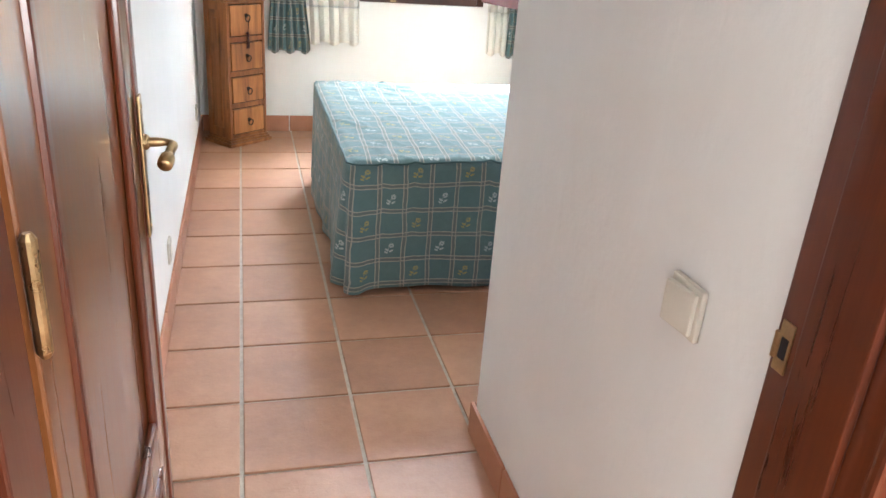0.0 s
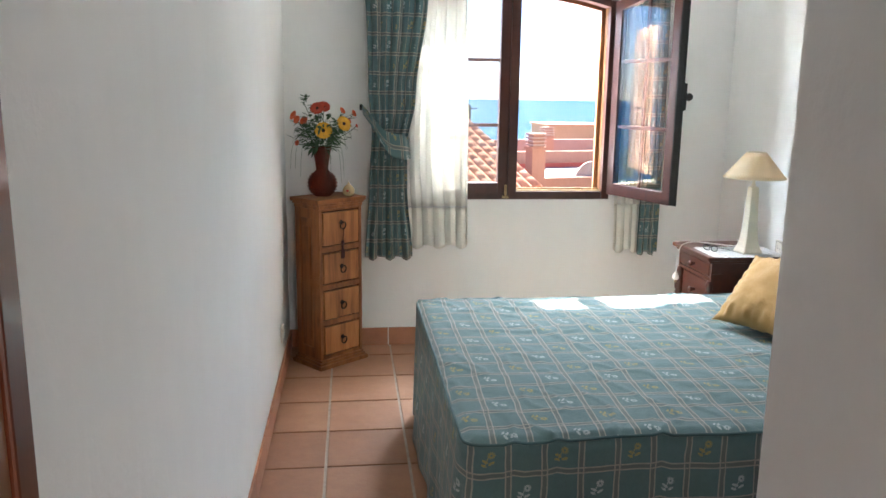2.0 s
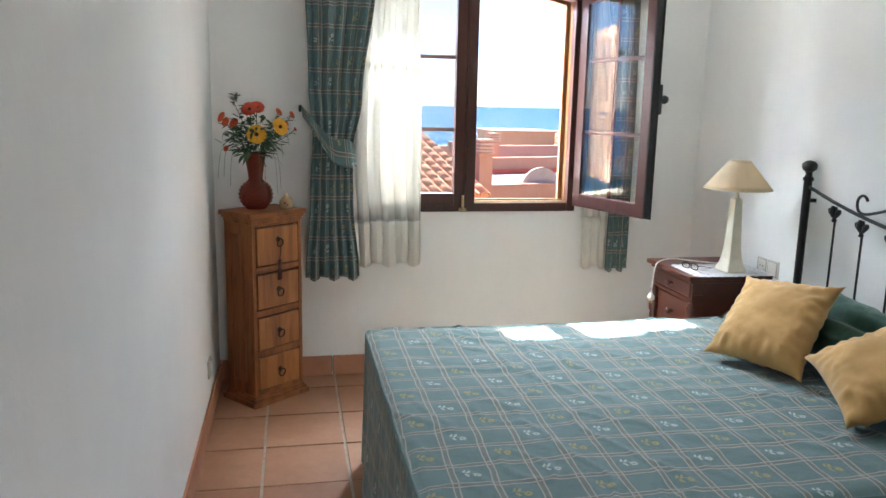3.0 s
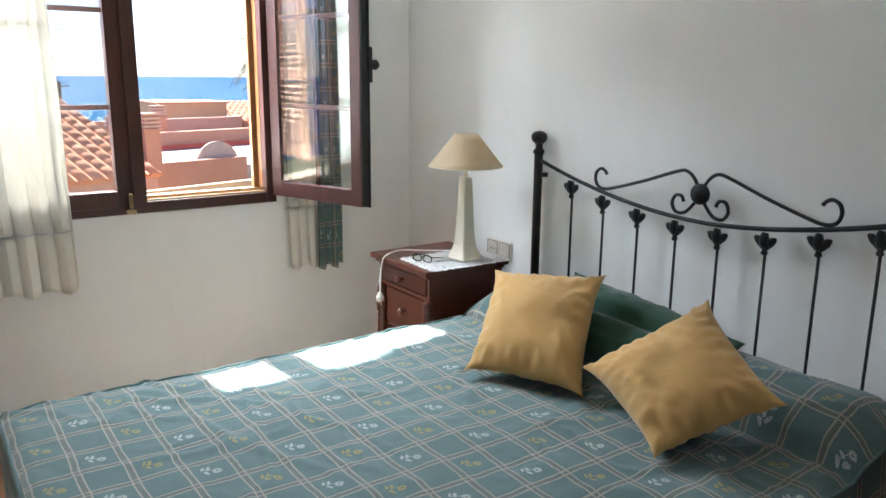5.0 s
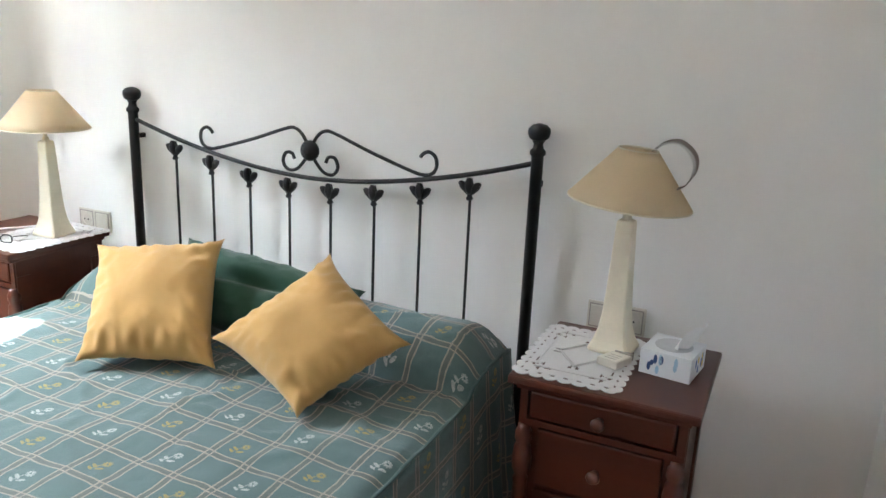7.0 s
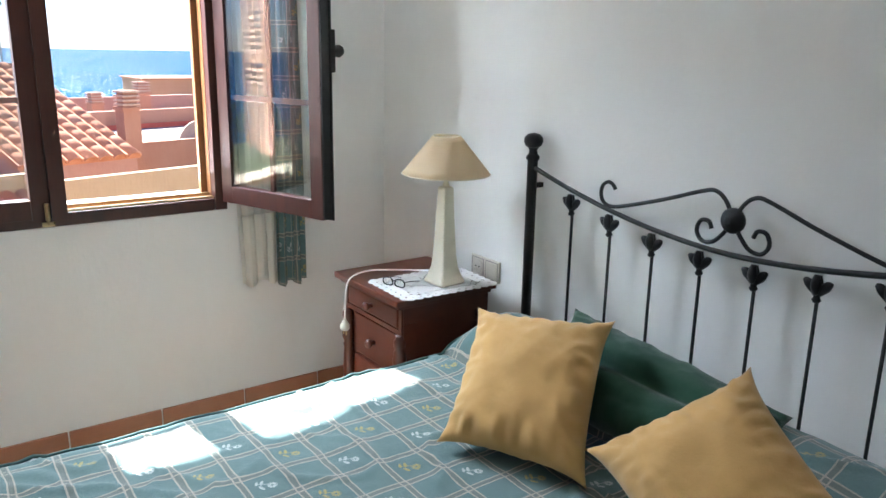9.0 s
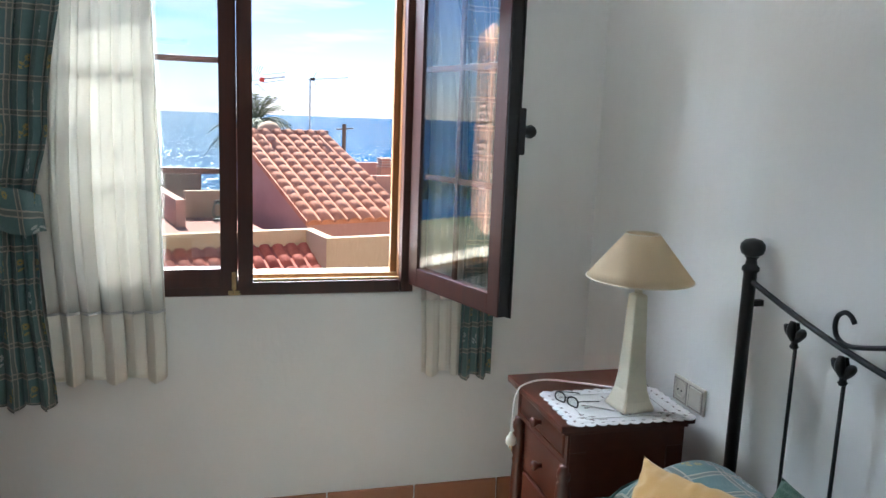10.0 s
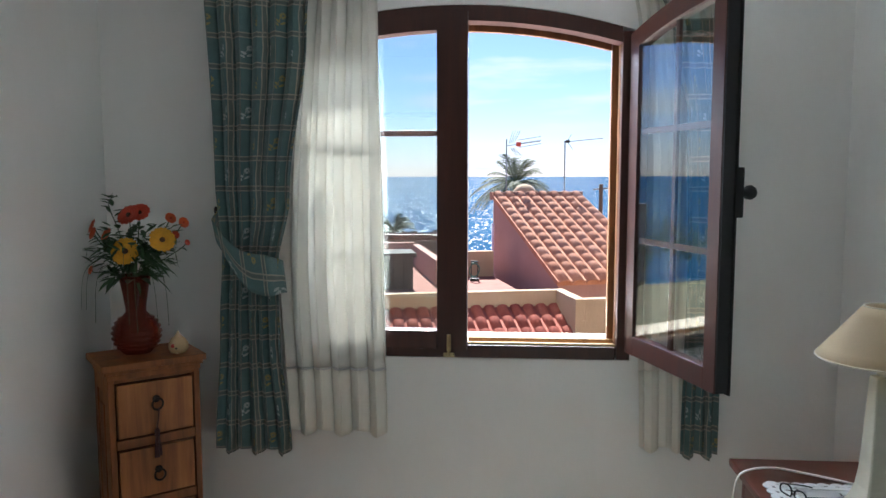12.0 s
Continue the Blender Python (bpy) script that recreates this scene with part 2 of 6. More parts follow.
PINEDARK = wood("dark_waxed_pine", (0.10, 0.032, 0.008), (0.26, 0.092, 0.024), (0.40, 0.162, 0.049), 0.55, (16, 16, 1.3), True)
# near-black brown: the shade inside the chest, put into the colour
GAPSHADE = plain("drawer_gap_shade", (0.040, 0.020, 0.010), 0.9, 0.0, 0.25, 12)
CHERRY = wood("cherry_stained_wood", (0.058, 0.013, 0.006), (0.078, 0.018, 0.008), (0.100, 0.025, 0.011), 0.34, (14, 1.2, 14), coat=0.12, wear=0.12)
BRASS = plain("aged_brass", (0.50, 0.36, 0.19), 0.3, 1.0, 0.25, 30)
IRON = plain("black_painted_iron", (0.012, 0.012, 0.013), 0.42, 0.3, 0.2, 60, 0.0008)
RUSTY = plain("dark_iron_pull", (0.03, 0.022, 0.018), 0.55, 0.6, 0.3, 60, 0.001)
BLACK = plain("black_gasket", (0.006, 0.006, 0.007), 0.6, 0.0, 0.2, 30)
PLAIDMAT = plaid("teal_checked_cloth", (0.078, 0.142, 0.143), (0.120, 0.202, 0.200), (0.50, 0.43, 0.35), (0.50, 0.36, 0.06), (0.66, 0.68, 0.66))
PIPING = cloth("dark_teal_piping", (0.055, 0.11, 0.11))
YELLOW = cloth("mustard_cotton", (0.52, 0.315, 0.105), 0.08)
GREEN = cloth("dark_green_cotton", (0.010, 0.052, 0.028), 0.15)
SHEER = voile("cream_voile", (0.76, 0.74, 0.68), 0.20, 0.06)
HEM = voile("cream_hem", (0.86, 0.83, 0.75), 0.15, 0.02)
SHADE = voile("buff_lampshade", (0.84, 0.71, 0.50), 0.45, 0.0)
IVORY = plain("ivory_ceramic", (0.78, 0.72, 0.57), 0.35, 0.0, 0.06, 10)
LACE = cloth("white_lace_cotton", (0.60, 0.59, 0.585), 0.05)
PLASTIC = plain("ivory_plastic", (0.66, 0.62, 0.54), 0.35, 0.0, 0.04)
GREYPLASTIC = plain("grey_beige_plastic", (0.36, 0.33, 0.29), 0.4, 0.0, 0.06)
WHITEPLASTIC = plain("white_plastic", (0.8, 0.79, 0.77), 0.35, 0.0, 0.04)
CLEAR = glass("window_glass", gain=1.05)
AMBER = tinted_glass("amber_red_glass", (0.36, 0.055, 0.022))


# ---------- mesh helpers ----------
def thing(name, label, category, m=None, group=""):
    ob = new(name)
    ob.empty_display_size = 0.05
    if m is not None:
        ob.matrix_world = m
    return tagged(ob, label, category, group)


def mesh_of(name, bm, material, smooth=False):
    me = bpy.data.meshes.new(name)
    bm.normal_update()
    bm.to_mesh(me)
    bm.free()
    if smooth:
        for p in me.polygons:
            p.use_smooth = True
    me.materials.append(material)
    return me


def part(name, bm, material, parent, label="", smooth=False):
    ob = new(name, mesh_of(name, bm, material, smooth))
    ob.parent = parent
    return tagged(ob, label)


def structure(name, bm, material, label, category, smooth=False):
    return tagged(new(name, mesh_of(name, bm, material, smooth)), label, category, "", "structure")


def box(bm, x0, x1, y0, y1, z0, z1, bevel=0.0, m=None):
    vs = [bm.verts.new((x, y, z)) for x in (x0, x1) for y in (y0, y1) for z in (z0, z1)]
    fs = [bm.faces.new([vs[i] for i in f]) for f in ((0, 1, 3, 2), (4, 6, 7, 5), (0, 4, 5, 1), (2, 3, 7, 6), (0, 2, 6, 4), (1, 5, 7, 3))]
    geo = list(vs)
    if bevel:
        es = list({e for f in fs for e in f.edges})
        r = bmesh.ops.bevel(bm, geom=es, offset=bevel, segments=2, affect="EDGES", profile=0.6)
        geo = list({v for f in r["faces"] for v in f.verts} | {v for v in vs if v.is_valid})
    if m is not None:
        bmesh.ops.transform(bm, matrix=m, verts=geo)
    return bm


def boxes(*rows, bevel=0.0):
    bm = bmesh.new()
    for r in rows:
        box(bm, *r, bevel=bevel)
    return bm


def lathe(profile, seg=24, m=None, bm=None):
    """Turned shape round z from (radius, height) pairs."""
    bm = bm or bmesh.new()
    rings, made = [], []
    for r, z in profile:
        ring = [bm.verts.new((max(r, 0.0002) * math.cos(2 * math.pi * i / seg), max(r, 0.0002) * math.sin(2 * math.pi * i / seg), z)) for i in range(seg)]
        rings.append(ring)
        made += ring
    for a, b in zip(rings, rings[1:]):
        for i in range(seg):
            bm.faces.new((a[i], a[(i + 1) % seg], b[(i + 1) % seg], b[i]))
    bm.faces.new(rings[0][::-1])
    bm.faces.new(rings[-1])
    if m is not None:
        bmesh.ops.transform(bm, matrix=m, verts=made)
    return bm


def tube(points, r, seg=8, bm=None, closed=False):
    """A round rod along points; r is a number or a function of the share of the way."""
    bm = bm or bmesh.new()
    pts = [Vector(p) for p in points]
    n = len(pts)
    rings, up = [], None
    for i, p in enumerate(pts):
        t = (pts[(i + 1) % n] - pts[i - 1]) if closed else (pts[min(i + 1, n - 1)] - pts[max(i - 1, 0)])
        t.normalize()
        if up is None:
            up = t.orthogonal().normalized()
        up = (up - t * up.dot(t)).normalized()
        side = t.cross(up)
        rr = r(i / max(1, n - 1)) if callable(r) else r
        rings.append([bm.verts.new(p + (up * math.cos(2 * math.pi * k / seg) + side * math.sin(2 * math.pi * k / seg)) * rr) for k in range(seg)])
    pairs = list(zip(rings, rings[1:])) + ([(rings[-1], rings[0])] if closed else [])
    for a, b in pairs:
        for k in range(seg):
            bm.faces.new((a[k], a[(k + 1) % seg], b[(k + 1) % seg], b[k]))
    if not closed:
        bm.faces.new(rings[0][::-1])
        bm.faces.new(rings[-1])
    return bm


def spline(points, steps=10):
    """A smooth line through points."""
    p = [Vector(q) for q in points]
    out = []
    for i in range(len(p) - 1):
        a, b, c, d = p[max(i - 1, 0)], p[i], p[i + 1], p[min(i + 2, len(p) - 1)]
        for k in range(steps):
            t = k / steps
            out.append(0.5 * (2 * b + (c - a) * t + (2 * a - 5 * b + 4 * c - d) * t * t + (3 * b - a - 3 * c + d) * t ** 3))
    return out + [p[-1]]


def sheet(fn, nu, nv, uv=None, bm=None, wrap=False):
    """A grid from fn(s, t) -> place, with uv(s, t) in metres."""
    bm = bm or bmesh.new()
    lay = bm.loops.layers.uv.verify()
    g = [[bm.verts.new(fn(i / nu, j / nv)) for j in range(nv + 1)] for i in range(nu + 1)]
    for i in range(nu):
        for j in range(nv):
            f = bm.faces.new((g[i][j], g[i + 1][j], g[i + 1][j + 1], g[i][j + 1]))
            if uv:
                for lp, (a, b) in zip(f.loops, ((i, j), (i + 1, j), (i + 1, j + 1), (i, j + 1))):
                    lp[lay].uv = uv(a / nu, b / nv)
    return bm


def prism(outline, d0, d1, axis="y"):
    """A flat outline of (a, b) pairs made thick: along y the pairs are x, z; along z they are x, y; along x they are y, z."""
    put = {"y": lambda a, b, d: (a, d, b), "z": lambda a, b, d: (a, b, d), "x": lambda a, b, d: (d, a, b)}[axis]
    bm = bmesh.new()
    lo, hi = [bm.verts.new(put(a, b, d0)) for a, b in outline], [bm.verts.new(put(a, b, d1)) for a, b in outline]
    bm.faces.new(lo[::-1])
    bm.faces.new(hi)
    n = len(outline)
    for i in range(n):
        bm.faces.new((lo[i], lo[(i + 1) % n], hi[(i + 1) % n], hi[i]))
    bmesh.ops.recalc_face_normals(bm, faces=bm.faces)
    return bm


def thicken(ob, t):
    mod = ob.modifiers.new("thickness", "SOLIDIFY")
    mod.thickness, mod.offset = t, 0.0
    return ob


# ---------- the room's shell ----------
W, TOP = 2.60, 2.62                    # headboard wall, ceiling
SOUTH, HALL_X = -3.45, 0.92            # wall that ends the entry passage, its face in the passage
DOOR0, DOOR1 = -4.73, -4.57            # door wall
CX, HALF, SILL, APEX, RISE = 1.275, 0.615, 0.872, 2.106, 0.094
OUT = 0.24                             # thickness of the window wall


def arch(x, inset=0.0):
    s = (x - CX) / HALF
    return APEX - inset - RISE * s * s


def wall_with_arch():
    bm = bmesh.new()
    x0, x1 = CX - HALF, CX + HALF
    box(bm, -0.2, x0, 0, OUT, -0.05, TOP)
    box(bm, x1, W + 0.2, 0, OUT, -0.05, TOP)
    box(bm, x0, x1, 0, OUT, -0.05, SILL)
    n = 20
    lo = [x0 + (x1 - x0) * i / n for i in range(n + 1)]
    f = [bm.verts.new((x, 0, arch(x))) for x in lo]
    b = [bm.verts.new((x, OUT, arch(x))) for x in lo]
    ft = [bm.verts.new((x, 0, TOP)) for x in lo]
    bt = [bm.verts.new((x, OUT, TOP)) for x in lo]
    for i in range(n):
        bm.faces.new((f[i], f[i + 1], ft[i + 1], ft[i]))
        bm.faces.new((b[i + 1], b[i], bt[i], bt[i + 1]))
        bm.faces.new((f[i + 1], f[i], b[i], b[i + 1]))
    return bm


wall_north = structure("wall_north", wall_with_arch(), WALL, "white plastered wall with an arched window opening", "wall")
wall_west = structure("wall_west", boxes((-0.2, 0, -6.8, 0, -0.05, TOP)), WALL, "white plastered wall along the passage", "wall")
wall_east = structure("wall_east", boxes((W, W + 0.2, -3.65, 0, -0.05, TOP)), WALL, "white plastered wall behind the headboard", "wall")


def passage_wall():
    bm = bmesh.new()
    box(bm, HALL_X, W, SOUTH - 0.2, SOUTH, -0.05, TOP)
    box(bm, HALL_X, HALL_X + 0.14, DOOR1, SOUTH - 0.2, -0.05, TOP)
    es = [e for e in bm.edges if all(abs(v.co.x - HALL_X) < 1e-4 and abs(v.co.y - SOUTH) < 1e-4 for v in e.verts)]
    bmesh.ops.bevel(bm, geom=es, offset=0.012, segments=3, affect="EDGES")
    return bm


wall_south = structure("wall_south", passage_wall(), WALL, "white plastered wall with a soft corner beside the passage", "wall")
wall_door = structure("wall_door", boxes((HALL_X, 2.4, DOOR0, DOOR1, -0.05, TOP), (0, HALL_X, DOOR0, DOOR1, 2.10, TOP)), WALL, "white wall round the bedroom door", "wall")
wall_hall = structure("wall_hall", boxes((-0.2, 2.4, -7.0, -6.8, -0.05, TOP), (2.4, 2.6, -7.0, DOOR1, -0.05, TOP)), WALL, "plain white wall of the hall", "wall")
ceiling = structure("ceiling", boxes((-0.2, W + 0.2, -7.0, OUT, TOP, TOP + 0.15)), WALL, "plain white ceiling", "ceiling")
floor = structure("floor", boxes((-0.1, W + 0.1, -6.9, 0.1, -0.12, -0.006)), GROUT, "terracotta tiled floor with pale grout joints", "floor")

# ---------- window ----------
FR = 0.052


def arch_band(x0, x1, inset0, inset1, y0, y1, n=14):
    """A curved member below the arch, between two insets from it."""
    xs = [x0 + (x1 - x0) * i / n for i in range(n + 1)]
    return prism([(x, arch(x, inset0)) for x in xs] + [(x, arch(x, inset1)) for x in reversed(xs)], y0, y1)


X0, X1 = CX - HALF + 0.002, CX + HALF - 0.002
window_1 = thing("window_1", "arched two-leaf mahogany window with one leaf swung open", "window")
tagged(window_1, kind="structure")
part("window_frame_bottom", boxes((X0 + 0.05, X1 - 0.05, -0.006, 0.075, SILL + 0.002, SILL + 0.048), bevel=0.004), FRAMEWOOD, window_1)
part("window_frame_side", boxes((X0, X0 + 0.05, -0.006, 0.075, SILL + 0.002, arch(X0) - 0.004), bevel=0.003), FRAMEWOOD, window_1)
part("window_frame_side", boxes((X1 - 0.045, X1, -0.006, 0.04, SILL + 0.002, arch(X1) - 0.004), bevel=0.003), FRAMEWOOD, window_1)
part("window_jamb", boxes((X1 - 0.046, X1, 0.041, 0.085, SILL + 0.03, arch(X1) - 0.004), bevel=0.002), JAMBWOOD, window_1, "outer jamb with its sunlit honey tone put into the wood colour")
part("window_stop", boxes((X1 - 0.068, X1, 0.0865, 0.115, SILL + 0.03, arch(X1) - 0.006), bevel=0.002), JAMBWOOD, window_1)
part("window_frame_top", arch_band(X0 + 0.05, X1 - 0.046, 0.003, 0.055, -0.006, 0.075), FRAMEWOOD, window_1)
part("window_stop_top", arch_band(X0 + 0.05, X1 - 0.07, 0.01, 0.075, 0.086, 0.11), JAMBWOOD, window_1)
part("window_sill", boxes((X0 + 0.002, X1 - 0.002, 0.076, OUT + 0.05, SILL - 0.001, SILL + 0.036), bevel=0.004), plain("stone_sill", (0.30, 0.24, 0.17), 0.8), window_1)
part("track", boxes((1.32, X1 - 0.05, 0.004, 0.02, SILL + 0.048, SILL + 0.056), (1.32, X1 - 0.05, 0.05, 0.06, SILL + 0.048, SILL + 0.064)), BRASS, window_1, "worn brass track")


def sash(name, width, hinge_right, parent, thick=0.055, st=0.056):
    """One leaf; local x runs from the hinge side, y is its thickness. top(x) follows the arch."""
    zb = SILL + 0.035
    top = (lambda x: arch(X1 - 0.03 - x, 0.028)) if hinge_right else (lambda x: arch(X0 + 0.03 + x, 0.028))
    leaf = new(name)
    leaf.parent = parent
    y0, y1 = -thick / 2, thick / 2

    def post(a, b):
        n = 3
        xs = [a + (b - a) * i / n for i in range(n + 1)]
        return prism([(a, zb), (b, zb)] + [(x, top(x)) for x in reversed(xs)], y0, y1)
    part("stile", post(0, st), FRAMEWOOD, leaf)
    part("stile", post(width - st, width), FRAMEWOOD, leaf)
    part("bottom_rail", boxes((st, width - st, y0, y1, zb, zb + 0.066), bevel=0.003), FRAMEWOOD, leaf)
    n = 10
    xs = [st + (width - 2 * st) * i / n for i in range(n + 1)]
    part("top_rail", prism([(x, top(x)) for x in xs] + [(x, top(x) - 0.06) for x in reversed(xs)], y0, y1), FRAMEWOOD, leaf)
    bars = [1.303, 1.668]
    for z in bars:
        part("glazing_bar", boxes((st, width - st, -0.004, 0.004, z - 0.010, z + 0.010), bevel=0.001), FRAMEWOOD, leaf)
    xm = width / 2
    part("glazing_bar", boxes((xm - 0.010, xm + 0.010, -0.0055, 0.0055, zb + 0.066, top(xm) - 0.058), bevel=0.002), FRAMEWOOD, leaf)
    # two sheets of glass with the bars between them
    a, b = st - 0.006, width - st + 0.006
    for y in (-0.012, 0.012):
        rim = [(b - (b - a) * i / 10, top(b - (b - a) * i / 10) - 0.054) for i in range(11)]
        o = part("pane", prism([(a, zb + 0.060), (b, zb + 0.060)] + rim, y - 0.0015, y + 0.0015), CLEAR, leaf)
        o.visible_shadow = False
    return leaf


left_leaf = sash("closed_leaf", 0.575, False, window_1)
left_leaf.matrix_world = pose(X0 + 0.03, 0.005, 0)
part("meeting_bead", prism([(1.268, SILL + 0.036), (1.318, SILL + 0.036), (1.318, arch(1.318, 0.03)), (1.268, arch(1.268, 0.03))], -0.040, -0.024), FRAMEWOOD, window_1)
part("meeting_bead", prism([(1.268, SILL + 0.036), (1.318, SILL + 0.036), (1.318, arch(1.318, 0.03)), (1.268, arch(1.268, 0.03))], -0.022, 0.03), FRAMEWOOD, window_1)
latch = part("latch_plate", boxes((1.247, 1.262, -0.050, -0.041, 0.905, 0.965), bevel=0.002), BRASS, window_1, "small brass bolt catch")
part("latch_bolt", lathe([(0.004, 0.89), (0.004, 0.955), (0.006, 0.96), (0.001, 0.966)], 10, pose(1.2545, -0.054, 0)), BRASS, latch)
part("latch_keep", boxes((1.235, 1.275, -0.047, -0.0405, 0.884, 0.9), bevel=0.003), BRASS, latch)

open_leaf = sash("open_leaf", 0.535, True, window_1, 0.040)
open_leaf.matrix_world = pose(1.886, -0.012, 0, 0, 0, -71.5)
part("gasket_edge", prism([(0.5355, SILL + 0.037), (0.542, SILL + 0.037), (0.542, arch(1.33, 0.03)), (0.5355, arch(1.33, 0.03))], -0.018, 0.018), BLACK, open_leaf, "black weather strip on the closing edge")
part("inner_rebate", prism([(0.48, SILL + 0.03), (0.546, SILL + 0.03), (0.546, arch(1.33, 0.024)), (0.48, arch(1.33, 0.024))], 0.0205, 0.026), BLACK, open_leaf)
hb = part("handle_plate", boxes((0.510, 0.540, 0.0265, 0.052, 1.405, 1.545), bevel=0.005), BLACK, open_leaf, "black window handle")
part("handle_grip", lathe([(0.011, 0.05), (0.011, 0.066), (0.019, 0.070), (0.021, 0.082), (0.016, 0.092), (0.006, 0.095)], 14, pose(0.525, 0, 1.475, -90)), BLACK, hb, smooth=True)
for z in (1.0, 1.85):
    part("hinge", lathe([(0.007, z), (0.007, z + 0.07)], 10, pose(-0.004, 0.03, 0)), BRASS, open_leaf)

# louvred shutter that stands open outside the window
shutter = thing("shutter", "brown louvred wooden shutter standing half open outside", "shutter", pose(0, 0, 0))
SHUTTERWOOD = wood("weathered_brown_shutter", (0.22, 0.11, 0.07), (0.33, 0.18, 0.12), (0.42, 0.25, 0.18), 0.6)


def shutter_panel(m, w):
    """One louvred panel, local x from its edge."""
    panel = new("panel")
    panel.parent, panel.matrix_world = shutter, m
    for a, b, c, d in ((0, 0.05, SILL + 0.05, 1.98), (w - 0.05, w, SILL + 0.05, 1.98), (0.05, w - 0.05, SILL + 0.05, 0.99), (0.05, w - 0.05, 1.90, 1.98), (0.05, w - 0.05, 1.40, 1.46)):
        part("rail", boxes((a, b, -0.018, 0.018, c, d), bevel=0.003), SHUTTERWOOD, panel)
    slat = mesh_of("slat", box(bmesh.new(), 0.05, w - 0.05, -0.022, 0.022, -0.004, 0.004, m=pose(0, 0, 0, 38)), SHUTTERWOOD)
    z = 1.01
    while z < 1.89:
        if not 1.385 < z < 1.475:
            o = new("slat", slat)
            o.parent, o.location = panel, (0, 0, z)
        z += 0.036


shutter_panel(pose(0.735, OUT + 0.19, 0, 0, 0, 137), 0.60)
for z in (1.05, 1.78):
    part("hinge_arm", boxes((0.690, 0.706, OUT + 0.001, OUT + 0.20, z, z + 0.03), bevel=0.003), RUSTY, shutter)

# ---------- bed ----------
BX0, BX1, BY0, BY1, BZ = 0.655, 2.50, -2.493, -1.015, 0.552


def smooth01(a, b, v):
    t = min(1.0, max(0.0, (v - a) / (b - a)))
    return t * t * (3 - 2 * t)


def bed_top(x, y):
    """Height of the covered bed, with the bolster under the cover at the head."""
    z = BZ
    d = (x - 2.37) / 0.165
    roll = 0.125 * max(0.0, 1 - d * d) ** 0.55 if abs(d) < 1 else 0.0
    end = smooth01(BY0 - 0.02, BY0 + 0.10, y) * (1 - smooth01(BY1 - 0.10, BY1 + 0.02, y))
    z += roll * (0.35 + 0.65 * end)
    w = noise.noise((x * 3.1, y * 3.1, 0.3)) * 0.008 + noise.noise((x * 9, y * 7, 2.0)) * 0.0045 + abs(noise.noise((x * 4.0 + y * 3, y * 12, 7.0))) * 0.007 * smooth01(1.0, 2.0, x)
    w += 0.006 * math.exp(-((x - 2.17) / 0.03) ** 2) * noise.noise((y * 9, 1, 1))
    # creases in the loose cloth
    for k, a in ((0.0, 5.0), (3.7, 7.5)):
        rid = abs(noise.noise((x * a + 0.35 * y * a + k, y * a * 0.55 - x * 2 + k, k)))
        w += 0.0135 * max(0.0, 1 - rid / 0.12) ** 1.5 * (0.35 + noise.noise((x * 1.7 + k, y * 1.7, 4))) * (1 if rid < 0.12 else 0)
    return z + w


bed = thing("double_bed", "double bed under a teal checked cover, pillows at its head", "bed")
part("mattress", boxes((BX0 + 0.03, BX1 - 0.01, BY0 + 0.03, BY1 - 0.03, 0.30, BZ - 0.03), bevel=0.03), cloth("mattress_cotton", (0.6, 0.58, 0.52)), bed)
part("bed_base", boxes((BX0 + 0.05, BX1 - 0.02, BY0 + 0.06, BY1 - 0.06, 0.16, 0.30), bevel=0.01), IRON, bed)
for x in (BX0 + 0.12, BX1 - 0.10):
    for y in (BY0 + 0.12, BY1 - 0.12):
        part("leg", lathe([(0.02, 0.0), (0.022, 0.02), (0.022, 0.17)], 12, pose(x, y, 0)), IRON, bed)

spread = thing("bedspread", "teal checked bedspread with woven flowers, hanging to the floor", "bedspread")
R = 0.05


def round_edge(x, y):
    """Pull the corner points in, so that the plan has round corners."""
    cx, cy = min(max(x, BX0 + R), BX1), min(max(y, BY0 + R), BY1 - R)
    v = Vector((x - cx, y - cy))
    m = max(abs(v.x), abs(v.y))
    if v.length > 1e-6 and abs(v.x) > 1e-6 and abs(v.y) > 1e-6:
        v = v.normalized() * m
    return cx + v.x, cy + v.y


def top_point(s, t):
    x, y = BX0 + (BX1 - BX0) * s, BY0 + (BY1 - BY0) * t
    px, py = round_edge(x, y)
    e = min(px - BX0, py - BY0, BY1 - py)
    return Vector((px, py, bed_top(px, py) - 0.012 * (1 - smooth01(0, 0.035, e))))


def cover_uv(x, y):
    """The woven flowers lie with their stems to the foot of the bed; the cloth is pulled a little askew at the near edge."""
    return -(y + 1.64) + 0.15375, x - 0.82 + 0.15375 + 0.05 * max(0.0, -1.9 - y)


part("cover_top", sheet(top_point, 180, 140, lambda s, t: cover_uv(BX0 + (BX1 - BX0) * s, BY0 + (BY1 - BY0) * t)), PLAIDMAT, spread, smooth=True)


def outline(n_arc=8):
    """The edge of the top from the head on the near side, round the foot, to the head on the far side."""
    pts = [(BX1 - (BX1 - BX0 - R) * i / 60, BY0) for i in range(61)]
    pts += [(BX0 + R - R * math.sin(a), BY0 + R - R * math.cos(a)) for a in (math.pi / 2 * (k + 1) / n_arc for k in range(n_arc))]
    pts += [(BX0, BY0 + R + (BY1 - BY0 - 2 * R) * (i + 1) / 50) for i in range(50)]
    pts += [(BX0 + R - R * math.cos(a), BY1 - R + R * math.sin(a)) for a in (math.pi / 2 * (k + 1) / n_arc for k in range(n_arc))]
    pts += [(BX0 + R + (BX1 - BX0 - R) * (i + 1) / 60, BY1) for i in range(60)]
    return pts


